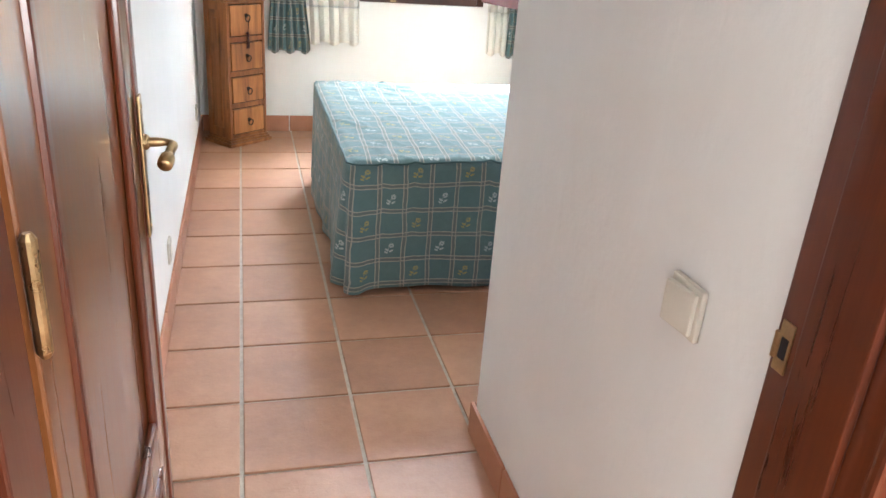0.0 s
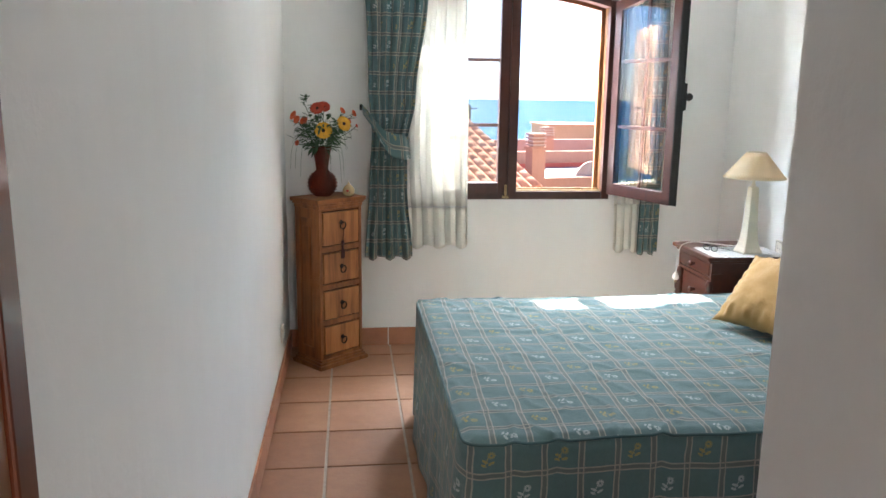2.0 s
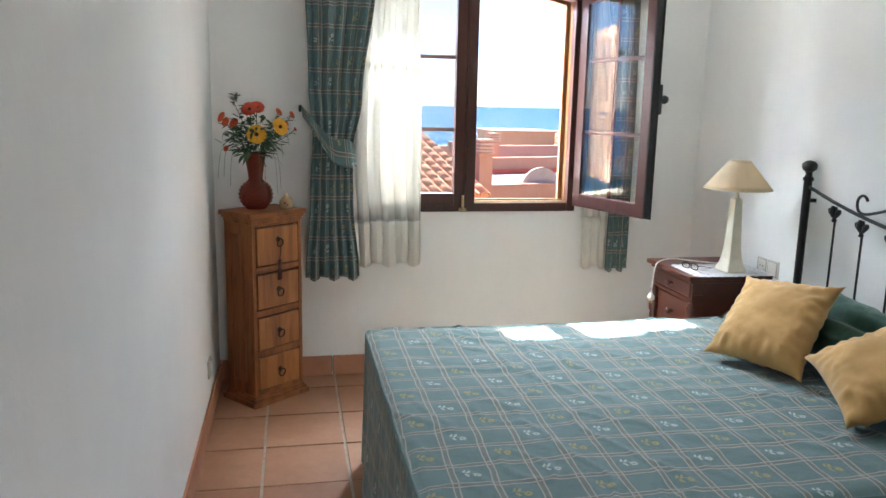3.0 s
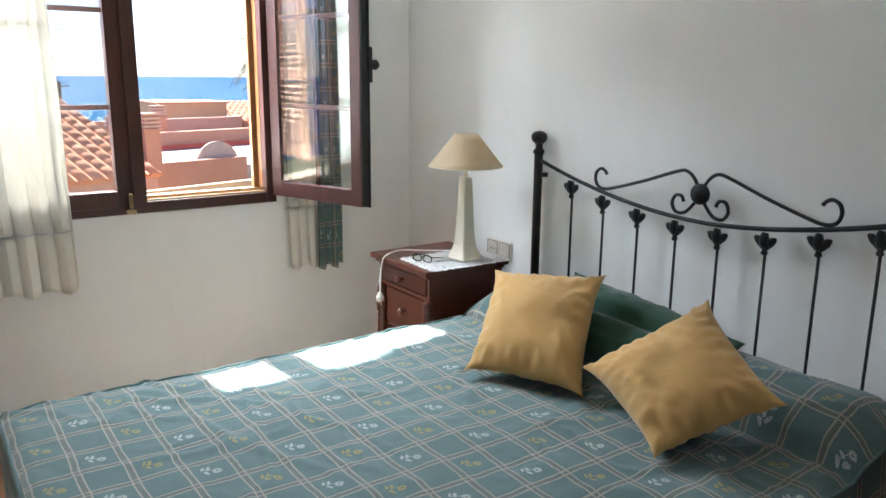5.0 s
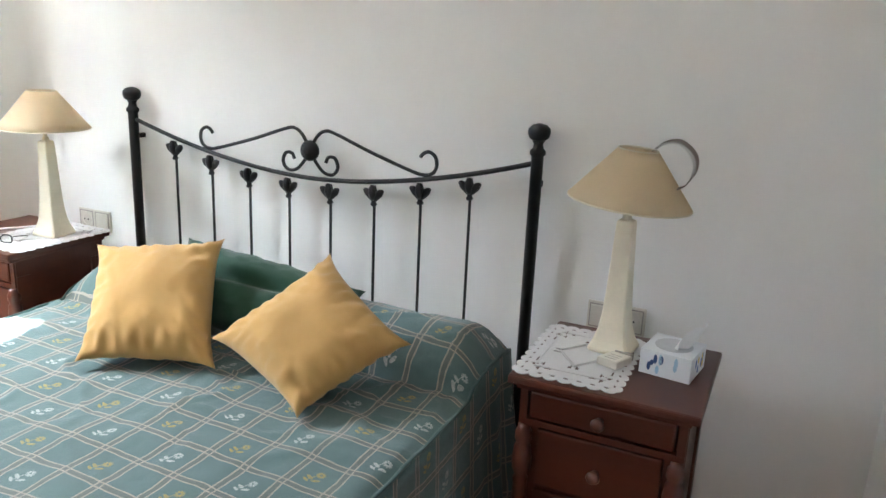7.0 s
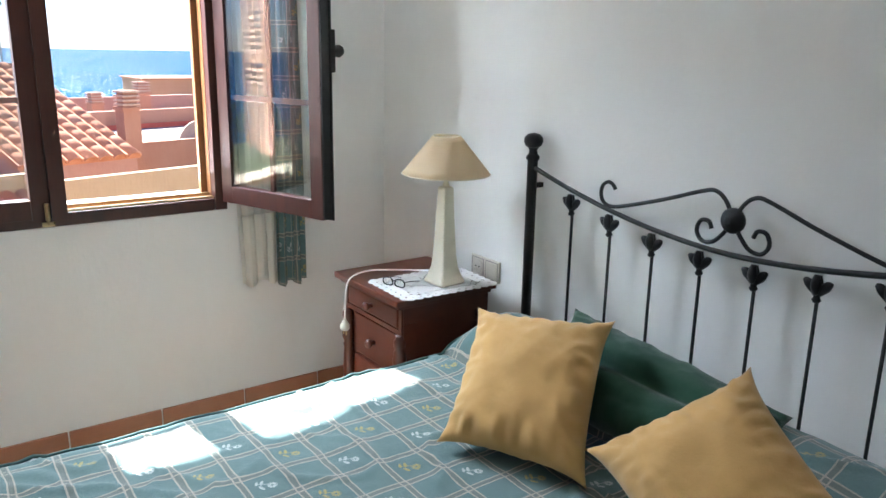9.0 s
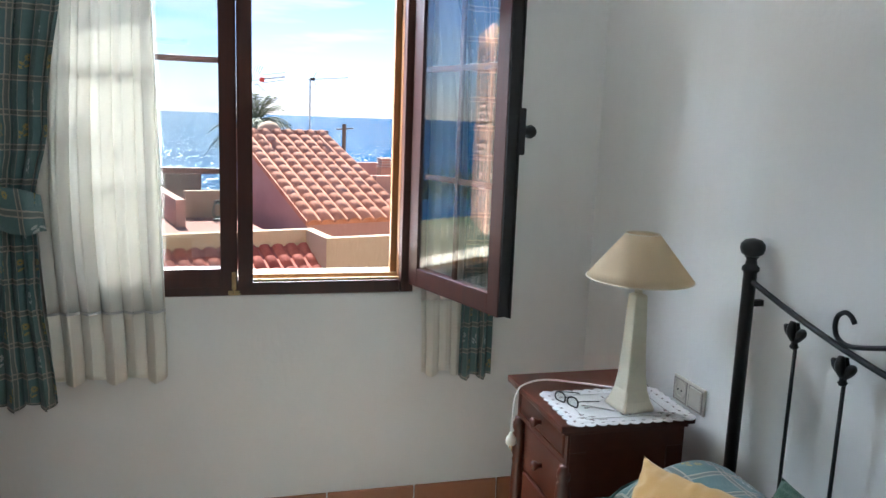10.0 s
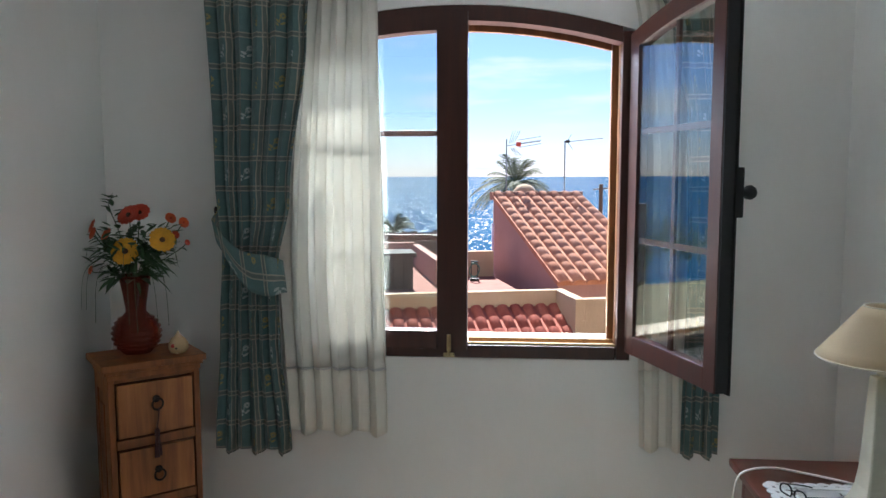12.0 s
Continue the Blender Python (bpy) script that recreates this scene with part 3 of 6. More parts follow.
EDGE = outline()
run = [0.0]
for a, b in zip(EDGE, EDGE[1:]):
    run.append(run[-1] + math.dist(a, b))
C1 = (BX1 - BX0 - R) + R * 0.8          # length up to the near foot corner
C2 = C1 + (BY1 - BY0) - 0.4 * R


def skirt_point(s, t):
    i = min(len(EDGE) - 1, round(s * (len(EDGE) - 1)))
    x, y = EDGE[i]
    a, b = EDGE[max(i - 1, 0)], EDGE[min(i + 1, len(EDGE) - 1)]
    n = Vector((b[1] - a[1], -(b[0] - a[0]))).normalized() * -1
    if (Vector((x, y)) - Vector(((BX0 + BX1) / 2, (BY0 + BY1) / 2))).dot(n) < 0:
        n = -n
    g = run[i]
    drop = t ** 1.1
    wave = 0.012 * math.sin(g * 7.3) + 0.008 * math.sin(g * 13.1 + 1.0) + 0.006 * math.sin(g * 23 + 2)
    fold = sum(-0.045 * math.exp(-((g - c) / 0.022) ** 2) + 0.03 * math.exp(-((g - c - sgn * 0.05) / 0.035) ** 2) for c, sgn in ((C1 + 0.02, -1), (C2 + 0.02, 1)))
    head = smooth01(0.32, 0.05, g) * (0.045 + 0.030 * math.sin(g * 52))
    off = 0.003 + drop * (0.022 + wave + fold + head)
    ztop = bed_top(x, y) - 0.014
    zb = 0.022 + 0.008 * math.sin(g * 9)
    return Vector((x + n.x * off, y + n.y * off, ztop + (zb - ztop) * t))


skirt = part("cover_skirt", sheet(skirt_point, len(EDGE) - 1, 16, lambda s, t: (run[min(len(EDGE) - 1, round(s * (len(EDGE) - 1)))] * -1.0 + BX1 - 0.727 + 0.05125, 0.083 - 0.515 * t)), PLAIDMAT, spread, smooth=True)
thicken(skirt, 0.003)
part("piping", tube([(x, y, bed_top(x, y) - 0.010) for x, y in EDGE], 0.005, 6), PIPING, spread, "dark teal piping along the edge", smooth=True)

# iron headboard
HX, PN, PS = 2.555, -1.01, -2.514
MID, HALFB = (PN + PS) / 2, (PN - PS) / 2
headboard = thing("headboard", "black wrought-iron headboard with scrolls, against the wall", "headboard")


def rail_z(y):
    return 0.992 + 0.13 * abs((y - MID) / HALFB) ** 1.8


for y in (PN, PS):
    p = part("post", lathe([(0.0170, 0.0), (0.0170, 1.14), (0.022, 1.145), (0.022, 1.155), (0.015, 1.162), (0.013, 1.175), (0.018, 1.182)], 20, pose(HX, y, 0)), IRON, headboard, smooth=True)
    part("finial", lathe([(0.014, 1.181), (0.027, 1.19), (0.0315, 1.203), (0.030, 1.216), (0.020, 1.226), (0.004, 1.230)], 20, pose(HX, y, 0)), IRON, headboard, smooth=True)
    part("wall_stay", boxes((HX + 0.015, W, y - 0.008, y + 0.008, 1.05, 1.066)), IRON, headboard)
part("rail", tube([(HX, PN + (PS - PN) * i / 40, rail_z(PN + (PS - PN) * i / 40)) for i in range(41)], 0.0075), IRON, headboard, smooth=True)
part("lower_rail", tube([(HX, PN, 0.36), (HX, PS, 0.36)], 0.009), IRON, headboard, smooth=True)


def bar_head(y, z):
    """A cast bud with two leaves below the rail."""
    bm = lathe([(0.0075, z - 0.07), (0.011, z - 0.064), (0.0075, z - 0.058), (0.009, z - 0.05), (0.013, z - 0.035), (0.010, z - 0.02), (0.006, z - 0.006)], 10, pose(HX - 0.004, y, 0))
    for s in (-1, 1):
        tube(spline([(HX - 0.004, y, z - 0.055), (HX - 0.004, y + s * 0.014, z - 0.036), (HX - 0.006, y + s * 0.025, z - 0.024), (HX - 0.008, y + s * 0.034, z - 0.019)], 4), lambda q: 0.0045 + 0.0075 * math.sin(math.pi * min(1, q * 1.05)) , 8, bm)
    tube(spline([(HX - 0.008, y, z - 0.05), (HX - 0.016, y, z - 0.026), (HX - 0.014, y, z - 0.002)], 4), lambda q: 0.006 + 0.006 * math.sin(math.pi * q), 8, bm)
    return bm


for i in range(8):
    y = -1.202 - i * 0.1596
    bar = part("bar", tube([(HX, y, 0.36), (HX, y, rail_z(y) - 0.012)], 0.0046), IRON, headboard, smooth=True)
    part("bar_ornament", bar_head(y, rail_z(y) - 0.006), IRON, bar, smooth=True)


def scroll(sgn):
    """A long arm with a curl, bent down through the boss into a small curl on the other side."""
    f = lambda dy, z: (HX, MID + sgn * dy, z)
    big = [f(0.392, 1.100), f(0.402, 1.112), f(0.420, 1.118), f(0.440, 1.106), f(0.446, 1.082), f(0.436, 1.058), f(0.408, 1.048)]
    arm = [f(0.36, 1.056), f(0.22, 1.098), f(0.10, 1.140), f(0.058, 1.147), f(0.026, 1.126), f(0.0, 1.080)]
    low = [f(-0.022, 1.046), f(-0.052, 1.016), f(-0.086, 1.012), f(-0.104, 1.036), f(-0.094, 1.064), f(-0.070, 1.066), f(-0.060, 1.048)]
    return tube(spline(big + arm + low, 6), 0.0057)


for s in (-1, 1):
    part("scroll", scroll(s), IRON, headboard, smooth=True)
part("boss", lathe([(0.004, -0.022), (0.012, -0.021), (0.016, -0.015), (0.026, -0.013), (0.033, -0.004), (0.033, 0.006), (0.02, 0.012)], 24, pose(HX - 0.002, MID, 1.080, 0, 90)), IRON, headboard, smooth=True)


def pillow(name, corners, puff, material, label, category, pinch=0.115, seed=0.0, crease=0.0, fold=None, n=44):
    """A stuffed cushion over four corners, in order round it."""
    c = [Vector(q) for q in corners]
    nrm = (c[2] - c[0]).cross(c[3] - c[1]).normalized()
    mid = sum(c, Vector()) / 4

    def flat(s, t):
        u, v = 2 * s - 1, 2 * t - 1
        s2, t2 = (u * (1 - pinch * (1 - abs(v) ** 3.5))) / 2 + 0.5, (v * (1 - pinch * (1 - abs(u) ** 3.5))) / 2 + 0.5
        return c[0].lerp(c[1], s2).lerp(c[3].lerp(c[2], s2), t2)

    def shape(s, t, side):
        u, v = 2 * s - 1, 2 * t - 1
        h = (max(0.0, 1 - abs(u) ** 2.8) * max(0.0, 1 - abs(v) ** 2.8)) ** 0.6
        edge = max(abs(u), abs(v))
        wr = 0.010 * noise.noise((u * 2.2 + seed, v * 2.2, side * 1.7)) * h
        ang = math.atan2(v, u)
        wr += 0.007 * math.sin(ang * 4 + seed) * noise.noise((ang * 5, seed, side)) * smooth01(0.35, 0.8, edge) * (1 - smooth01(0.9, 1.0, edge))
        wr += 0.0055 * noise.noise((u * 7 + seed, v * 5, 3)) * smooth01(0.2, 0.7, edge) * (1 - smooth01(0.93, 1.0, edge))
        # short pulls along the seam, and creases that run in from the corners
        wr += 0.0034 * math.sin((u if abs(v) > abs(u) else v) * 26 + 3 * noise.noise((u * 3, v * 3, seed))) * smooth01(0.62, 0.86, edge) * (1 - smooth01(0.95, 1.0, edge))
        diag = (u - v if u * v > 0 else u + v) * 6
        wr += 0.012 * math.exp(-diag * diag) * noise.noise((edge * 3 + seed, u + seed, v)) * smooth01(0.3, 0.7, edge) * (1 - smooth01(0.92, 1.0, edge))
        if fold:
            r = (u + fold[0]) ** 2 + (v + fold[1]) ** 2
            wr += 0.022 * math.sin(math.sqrt(r) * 15 + 2 * noise.noise((u * 3, v * 3, 1))) * math.exp(-r / 0.12) * h ** 0.5
        if crease:
            wr -= crease * math.exp(-((v - 0.05 - 0.1 * u) / 0.16) ** 2) * h
        return flat(s, t) + nrm * (side * (puff * h) + wr)
    bm = bmesh.new()
    sheet(lambda s, t: shape(s, t, 1.0), n, n, lambda s, t: (s * 0.4, t * 0.4), bm)
    sheet(lambda s, t: shape(s, t, -1.0), n, n, lambda s, t: (s * 0.4, t * 0.4), bm)
    bmesh.ops.remove_doubles(bm, verts=bm.verts, dist=0.0004)
    bmesh.ops.recalc_face_normals(bm, faces=bm.faces)
    me = mesh_of(name, bm, material, True)
    return tagged(new(name, me), label, category)


pillow("throw_pillow", ((1.825, -1.52, 0.578), (1.975, -1.865, 0.578), (2.27, -1.655, 0.838), (2.117, -1.295, 0.80)), 0.075, YELLOW, "square mustard-yellow cushion leaning at the head of the bed", "cushion", seed=1.0)
pillow("throw_pillow", ((1.875, -2.195, 0.570), (2.12, -2.365, 0.705), (2.24, -2.045, 0.862), (1.99, -1.835, 0.655)), 0.075, YELLOW, "mustard-yellow cushion tipped on its corner on the bed", "cushion", seed=5.0, fold=(0.95, 0.95))
pillow("back_cushion", ((2.15, -1.46, 0.605), (2.17, -2.12, 0.60), (2.41, -2.06, 0.705), (2.39, -1.40, 0.775)), 0.075, GREEN, "long dark-green cushion behind the yellow cushions", "cushion", 0.05, 9.0, 0.03)


# ---------- bedside cabinets ----------
def turned(z0, z1, r):
    h = z1 - z0
    prof = [(0.6, 0), (0.75, 0.02), (0.75, 0.05), (1.0, 0.07), (1.0, 0.12), (0.7, 0.14), (0.8, 0.16), (0.75, 0.19), (0.95, 0.30), (0.95, 0.52), (0.78, 0.68), (0.9, 0.70), (0.7, 0.72), (1.05, 0.76), (1.1, 0.82), (0.95, 0.88), (0.7, 0.90), (0.95, 0.92), (0.95, 0.96), (0.7, 0.98), (0.7, 1.0)]
    return [(r * a, z0 + h * b) for a, b in prof]


def bedside(label, m, group):
    """Front towards local -x; origin under the middle of the top, on the floor."""
    c = thing("bedside_cabinet", label, "bedside cabinet", m, group)
    D, Wd = 0.205, 0.215
    part("top", boxes((-D, D, -Wd, Wd, 0.683, 0.705), bevel=0.006), CHERRY, c)
    part("top_moulding", boxes((-D + 0.018, D - 0.01, -Wd + 0.018, Wd - 0.018, 0.668, 0.6825), bevel=0.004), CHERRY, c)
    for s in (-1, 1):
        part("side_frame", boxes((-0.165, 0.185, s * 0.183 - 0.009, s * 0.183 + 0.009, 0.08, 0.16), (-0.165, 0.185, s * 0.183 - 0.009, s * 0.183 + 0.009, 0.615, 0.6675), (-0.165, -0.115, s * 0.183 - 0.009, s * 0.183 + 0.009, 0.161, 0.614), (0.135, 0.185, s * 0.183 - 0.009, s * 0.183 + 0.009, 0.161, 0.614)), CHERRY, c)
        part("side_panel", boxes((-0.115, 0.135, s * 0.178 - 0.006, s * 0.178 + 0.006, 0.16, 0.615)), CHERRY, c)
        part("column", lathe(turned(0.10, 0.574, 0.0215), 18, pose(-0.170, s * 0.176, 0)), CHERRY, c, smooth=True)
        part("foot", lathe([(0.012, 0), (0.022, 0.02), (0.024, 0.05), (0.017, 0.075), (0.022, 0.085), (0.022, 0.1)], 14, pose(-0.168, s * 0.172, 0)), CHERRY, c, smooth=True)
        part("back_foot", boxes((0.15, 0.185, s * 0.172 - 0.02, s * 0.172 + 0.02, 0.0, 0.08)), CHERRY, c)
    part("back", boxes((0.17, 0.184, -0.172, 0.172, 0.08, 0.667)), CHERRY, c)
    part("carcass_front", boxes((-0.172, -0.150, -0.19, 0.19, 0.575, 0.590), (-0.172, -0.155, -0.19, -0.172, 0.5905, 0.667), (-0.172, -0.155, 0.172, 0.19, 0.5905, 0.667), (-0.150, -0.135, -0.172, 0.172, 0.082, 0.5745)), CHERRY, c)
    part("plinth_rail", boxes((-0.160, -0.135, -0.15, 0.15, 0.075, 0.115), bevel=0.003), CHERRY, c)
    k = [(0.009, 0), (0.007, 0.01), (0.014, 0.018), (0.0165, 0.025), (0.013, 0.032), (0.004, 0.035)]
    for z0, z1, x, w in ((0.595, 0.663, -0.166, 0.166), (0.416, 0.566, -0.156, 0.146), (0.264, 0.404, -0.156, 0.146), (0.122, 0.252, -0.156, 0.146)):
        d = part("drawer", boxes((x - 0.008, x + 0.015, -w, w, z0, z1), bevel=0.006), CHERRY, c)
        part("knob", lathe(k, 14, pose(x - 0.007, 0, (z0 + z1) / 2, 0, -90)), CHERRY, d, smooth=True)
    return c


NS1, NS2 = (2.305, -0.690), (2.282, -2.850)
bedside("dark cherry bedside cabinet with turned corner columns, near the window", pose(*NS1, 0), "bedside cabinets")
bedside("dark cherry bedside cabinet with turned columns, holding a tissue box", pose(*NS2, 0), "bedside cabinets")


def table_lamp(label, m, tilt, strip):
    c = thing("table_lamp", label, "table lamp", m, "bedside lamps")
    bm = bmesh.new()
    prof = [(0.050, 0.0), (0.052, 0.004), (0.051, 0.010), (0.043, 0.028), (0.0345, 0.058), (0.0295, 0.10), (0.0260, 0.16), (0.0225, 0.25), (0.0195, 0.325), (0.018, 0.331), (0.009, 0.335)]
    rings = []
    for r, z in prof:
        k = r * 0.12
        rings.append([bm.verts.new((x, y, z)) for x, y in ((r - k, r), (-r + k, r), (-r, r - k), (-r, -r + k), (-r + k, -r), (r - k, -r), (r, -r + k), (r, r - k))])
    for a, b in zip(rings, rings[1:]):
        for i in range(8):
            bm.faces.new((a[i], a[(i + 1) % 8], b[(i + 1) % 8], b[i]))
    bm.faces.new(rings[0][::-1])
    bm.faces.new(rings[-1])
    bmesh.ops.recalc_face_normals(bm, faces=bm.faces)
    part("base", bm, IVORY, c, "square flared ivory column")
    part("stem", lathe([(0.011, 0.333), (0.011, 0.343), (0.007, 0.347), (0.007, 0.372), (0.014, 0.376), (0.014, 0.43)], 14), IVORY, c, smooth=True)
    sh = part("shade", sheet(lambda s, t: pose(0, 0, 0.377, tilt[0], tilt[1]) @ Vector(((0.147 - 0.101 * t) * math.cos(2 * math.pi * s), (0.147 - 0.101 * t) * math.sin(2 * math.pi * s), 0.125 * t)), 48, 6), SHADE, c, "buff conical lampshade", True)
    thicken(sh, 0.002)
    for r, z in ((0.147, 0.0), (0.046, 0.125)):
        part("rim", tube([pose(0, 0, 0.377, tilt[0], tilt[1]) @ Vector((r * math.cos(a), r * math.sin(a), z)) for a in (2 * math.pi * i / 40 for i in range(40))], 0.0022, 6, closed=True), IVORY, sh, smooth=True)
    part("shade_carrier", tube([pose(0, 0, 0.377, tilt[0], tilt[1]) @ Vector((-0.045, 0, 0.115)), (0, 0, 0.43), pose(0, 0, 0.377, tilt[0], tilt[1]) @ Vector((0.045, 0, 0.115))], 0.002, 6), BRASS, sh)
    if strip:
        # a band of trim that has come loose and stands out in a loop
        path = spline([(0.0, -0.042, 0.500), (-0.006, -0.066, 0.523), (-0.012, -0.105, 0.531), (-0.014, -0.142, 0.505), (-0.010, -0.148, 0.468), (-0.002, -0.128, 0.432), (0.0, -0.102, 0.418)], 8)
        n = len(path) - 1
        at = lambda s: path[min(n, round(s * n))]
        part("loose_trim", sheet(lambda s, t: at(s) + Vector((-0.013 + 0.027 * t, 0, 0.004 * t)), n, 2), GREYTRIM, sh, "loose strip of grey-brown trim", True)
        st = bmesh.new()
        for i in range(4, n - 8):
            p = at(i / n)
            tube([p + Vector((-0.0135, 0, 0.0005)), p + Vector((-0.0165, 0.006 * (p.y + 0.09) / -0.06, -0.004))], 0.0011, 4, st)
        part("stitching", st, RUSTY, sh)
    return c


GREYTRIM = plain("grey_brown_trim", (0.20, 0.16, 0.14), 0.7)
table_lamp("ivory table lamp with a buff conical shade, on the bedside cabinet", pose(2.350, -0.812, 0.7095, 0, 0, 4), (0, 0), False)
table_lamp("ivory table lamp with a tilted shade and loose trim", pose(2.352, -2.815, 0.7095, 0, 0, -6), (4, 1), True)


def doily(label, m, w, d):
    """A lace mat: a woven middle, an openwork border and a scalloped rim, on the cabinet's top."""
    c = thing("lace_doily", label, "doily", m, "lace doilies")
    n = 12
    rim, inner = [], []
    for side in range(4):
        cnt = round((w if side % 2 == 0 else d) / 0.0170)
        for q in range(cnt * n):
            f = q / (cnt * n)
            px = (-1 + 2 * f, 1, 1 - 2 * f, -1)[side]
            py = (-1, -1 + 2 * f, 1, 1 - 2 * f)[side]
            k = 0.012 * abs(math.sin(math.pi * f * cnt)) ** 0.6
            rim.append((px * (w + k * (abs(px) > 0.999 or abs(py) < 0.999)), py * (d + k * (abs(py) > 0.999 or abs(px) < 0.999))))
            inner.append((px, py))
    lift = lambda x, y: 0.0016 + 0.0014 * noise.noise((x * 40, y * 40, 0))
    bm = bmesh.new()
    rows = [[bm.verts.new((x, y, lift(x, y))) for x, y in rim], [bm.verts.new((x * w * 0.945, y * d * 0.945, lift(x * w, y * d))) for x, y in inner], [bm.verts.new((x * w * 0.90, y * d * 0.90, lift(x * w, y * d))) for x, y in inner]]
    N = len(rim)
    for i in range(N):
        j = (i + 1) % N
        bm.faces.new((rows[0][i], rows[0][j], rows[1][j], rows[1][i]))
        if i % n not in (4, 5, 6, 7):
            bm.faces.new((rows[1][i], rows[1][j], rows[2][j], rows[2][i]))
    thicken(part("scalloped_edge", bm, LACE, c), 0.0016)
    # woven middle with groups of cut-out lozenges in its corners and round its centre
    bm = bmesh.new()
    g, k = 48, 0.8995
    lay = {}
    P = lambda i, j: lay.setdefault((i, j), bm.verts.new((-w * k + 2 * w * k * i / g, -d * k + 2 * d * k * j / g, 0.0017)))

    def cut(u, v):
        u, v = abs(u), abs(v)
        for cu, cv, a, b in ((0.84, 0.70, 0.12, 0.04), (0.70, 0.84, 0.04, 0.12), (0.64, 0.66, 0.09, 0.04), (0.80, 0.50, 0.04, 0.10), (0.48, 0.86, 0.10, 0.035), (0.06, 0.56, 0.035, 0.12), (0.58, 0.08, 0.12, 0.035)):
            if abs(u - cu) / a + abs(v - cv) / b < 1:
                return True
        return False
    for i in range(g):
        for j in range(g):
            if not cut((i + 0.5) / g * 2 - 1, (j + 0.5) / g * 2 - 1):
                bm.faces.new((P(i, j), P(i + 1, j), P(i + 1, j + 1), P(i, j + 1)))
    thicken(part("woven_middle", bm, LACE, c), 0.0015)
    # raised embroidery lines
    bm = bmesh.new()
    for s in (-1, 1):
        tube([(s * w * 0.72, y * d * 0.72, 0.0035) for y in (-1, -0.5, 0, 0.5, 1)], 0.0012, 4, bm)
        tube([(x * w * 0.72, s * d * 0.72, 0.0035) for x in (-1, -0.5, 0, 0.5, 1)], 0.0012, 4, bm)
    rh = [(0, 0.5), (0.5, 0), (0, -0.5), (-0.5, 0)]
    for k in (1.0, 0.88):
        tube([(x * w * k, y * d * k, 0.0034) for x, y in rh], 0.0011, 4, bm, closed=True)
    part("embroidery", bm, LACE, c)
    return c


doily("white scalloped lace doily under the lamp and glasses", pose(2.318, -0.790, 0.7055, 0, 0, -2), 0.180, 0.124)
doily("white scalloped lace doily under the tilted lamp", pose(2.273, -2.758, 0.7055, 0, 0, 1), 0.168, 0.118)

# reading glasses
specs = thing("reading_glasses", "black-rimmed reading glasses lying folded open on the doily", "glasses", pose(2.178, -0.765, 0.7105, 0, 0, -68) @ Matrix.Diagonal((0.74, 0.74, 0.74, 1)))
for s in (-1, 1):
    rim = [(s * 0.033 + 0.027 * math.copysign(abs(math.cos(a)) ** 0.75, math.cos(a)), 0.0 - 0.006 * abs(math.cos(a)), 0.019 + 0.018 * math.copysign(abs(math.sin(a)) ** 0.75, math.sin(a))) for a in (2 * math.pi * i / 28 for i in range(28))]
    part("rim", tube(rim, 0.003, 6, closed=True), BLACK, specs, smooth=True)
    part("temple", tube(spline([(s * 0.060, -0.004, 0.028), (s * 0.062, 0.02, 0.026), (s * 0.058, 0.09, 0.012), (s * 0.052, 0.125, 0.002)], 5), 0.0019, 6), BLACK, specs, smooth=True)
    lens = part("lens", prism([(x, z) for x, _, z in rim], -0.0045, -0.0035), CLEAR, specs)
part("bridge", tube(spline([(-0.008, -0.002, 0.024), (0, -0.003, 0.027), (0.008, -0.002, 0.024)], 4), 0.0021, 6), BLACK, specs)

# lamp flex that hangs over the cabinet's edge, with its plug
flex = thing("power_cord", "white lamp flex with a loose plug hanging over the cabinet's edge", "power cord")
part("cable", tube(spline([(2.40, -0.71, 0.720), (2.36, -0.66, 0.713), (2.28, -0.610, 0.714), (2.18, -0.595, 0.724), (2.11, -0.602, 0.716), (2.085, -0.604, 0.69), (2.078, -0.600, 0.62), (2.077, -0.597, 0.56)], 8), 0.0032, 8), WHITEPLASTIC, flex, smooth=True)
pl = part("plug", lathe([(0.005, 0), (0.008, 0.008), (0.012, 0.014), (0.0165, 0.022), (0.0165, 0.036), (0.013, 0.040)], 16, pose(2.077, -0.597, 0.562, 180)), PLASTIC, flex, "round two-pin plug", True)
for s in (-1, 1):
    part("pin", lathe([(0.0022, 0), (0.0022, 0.018)], 8, pose(2.077, -0.597 + s * 0.009, 0.523, 180)), BRASS, pl)


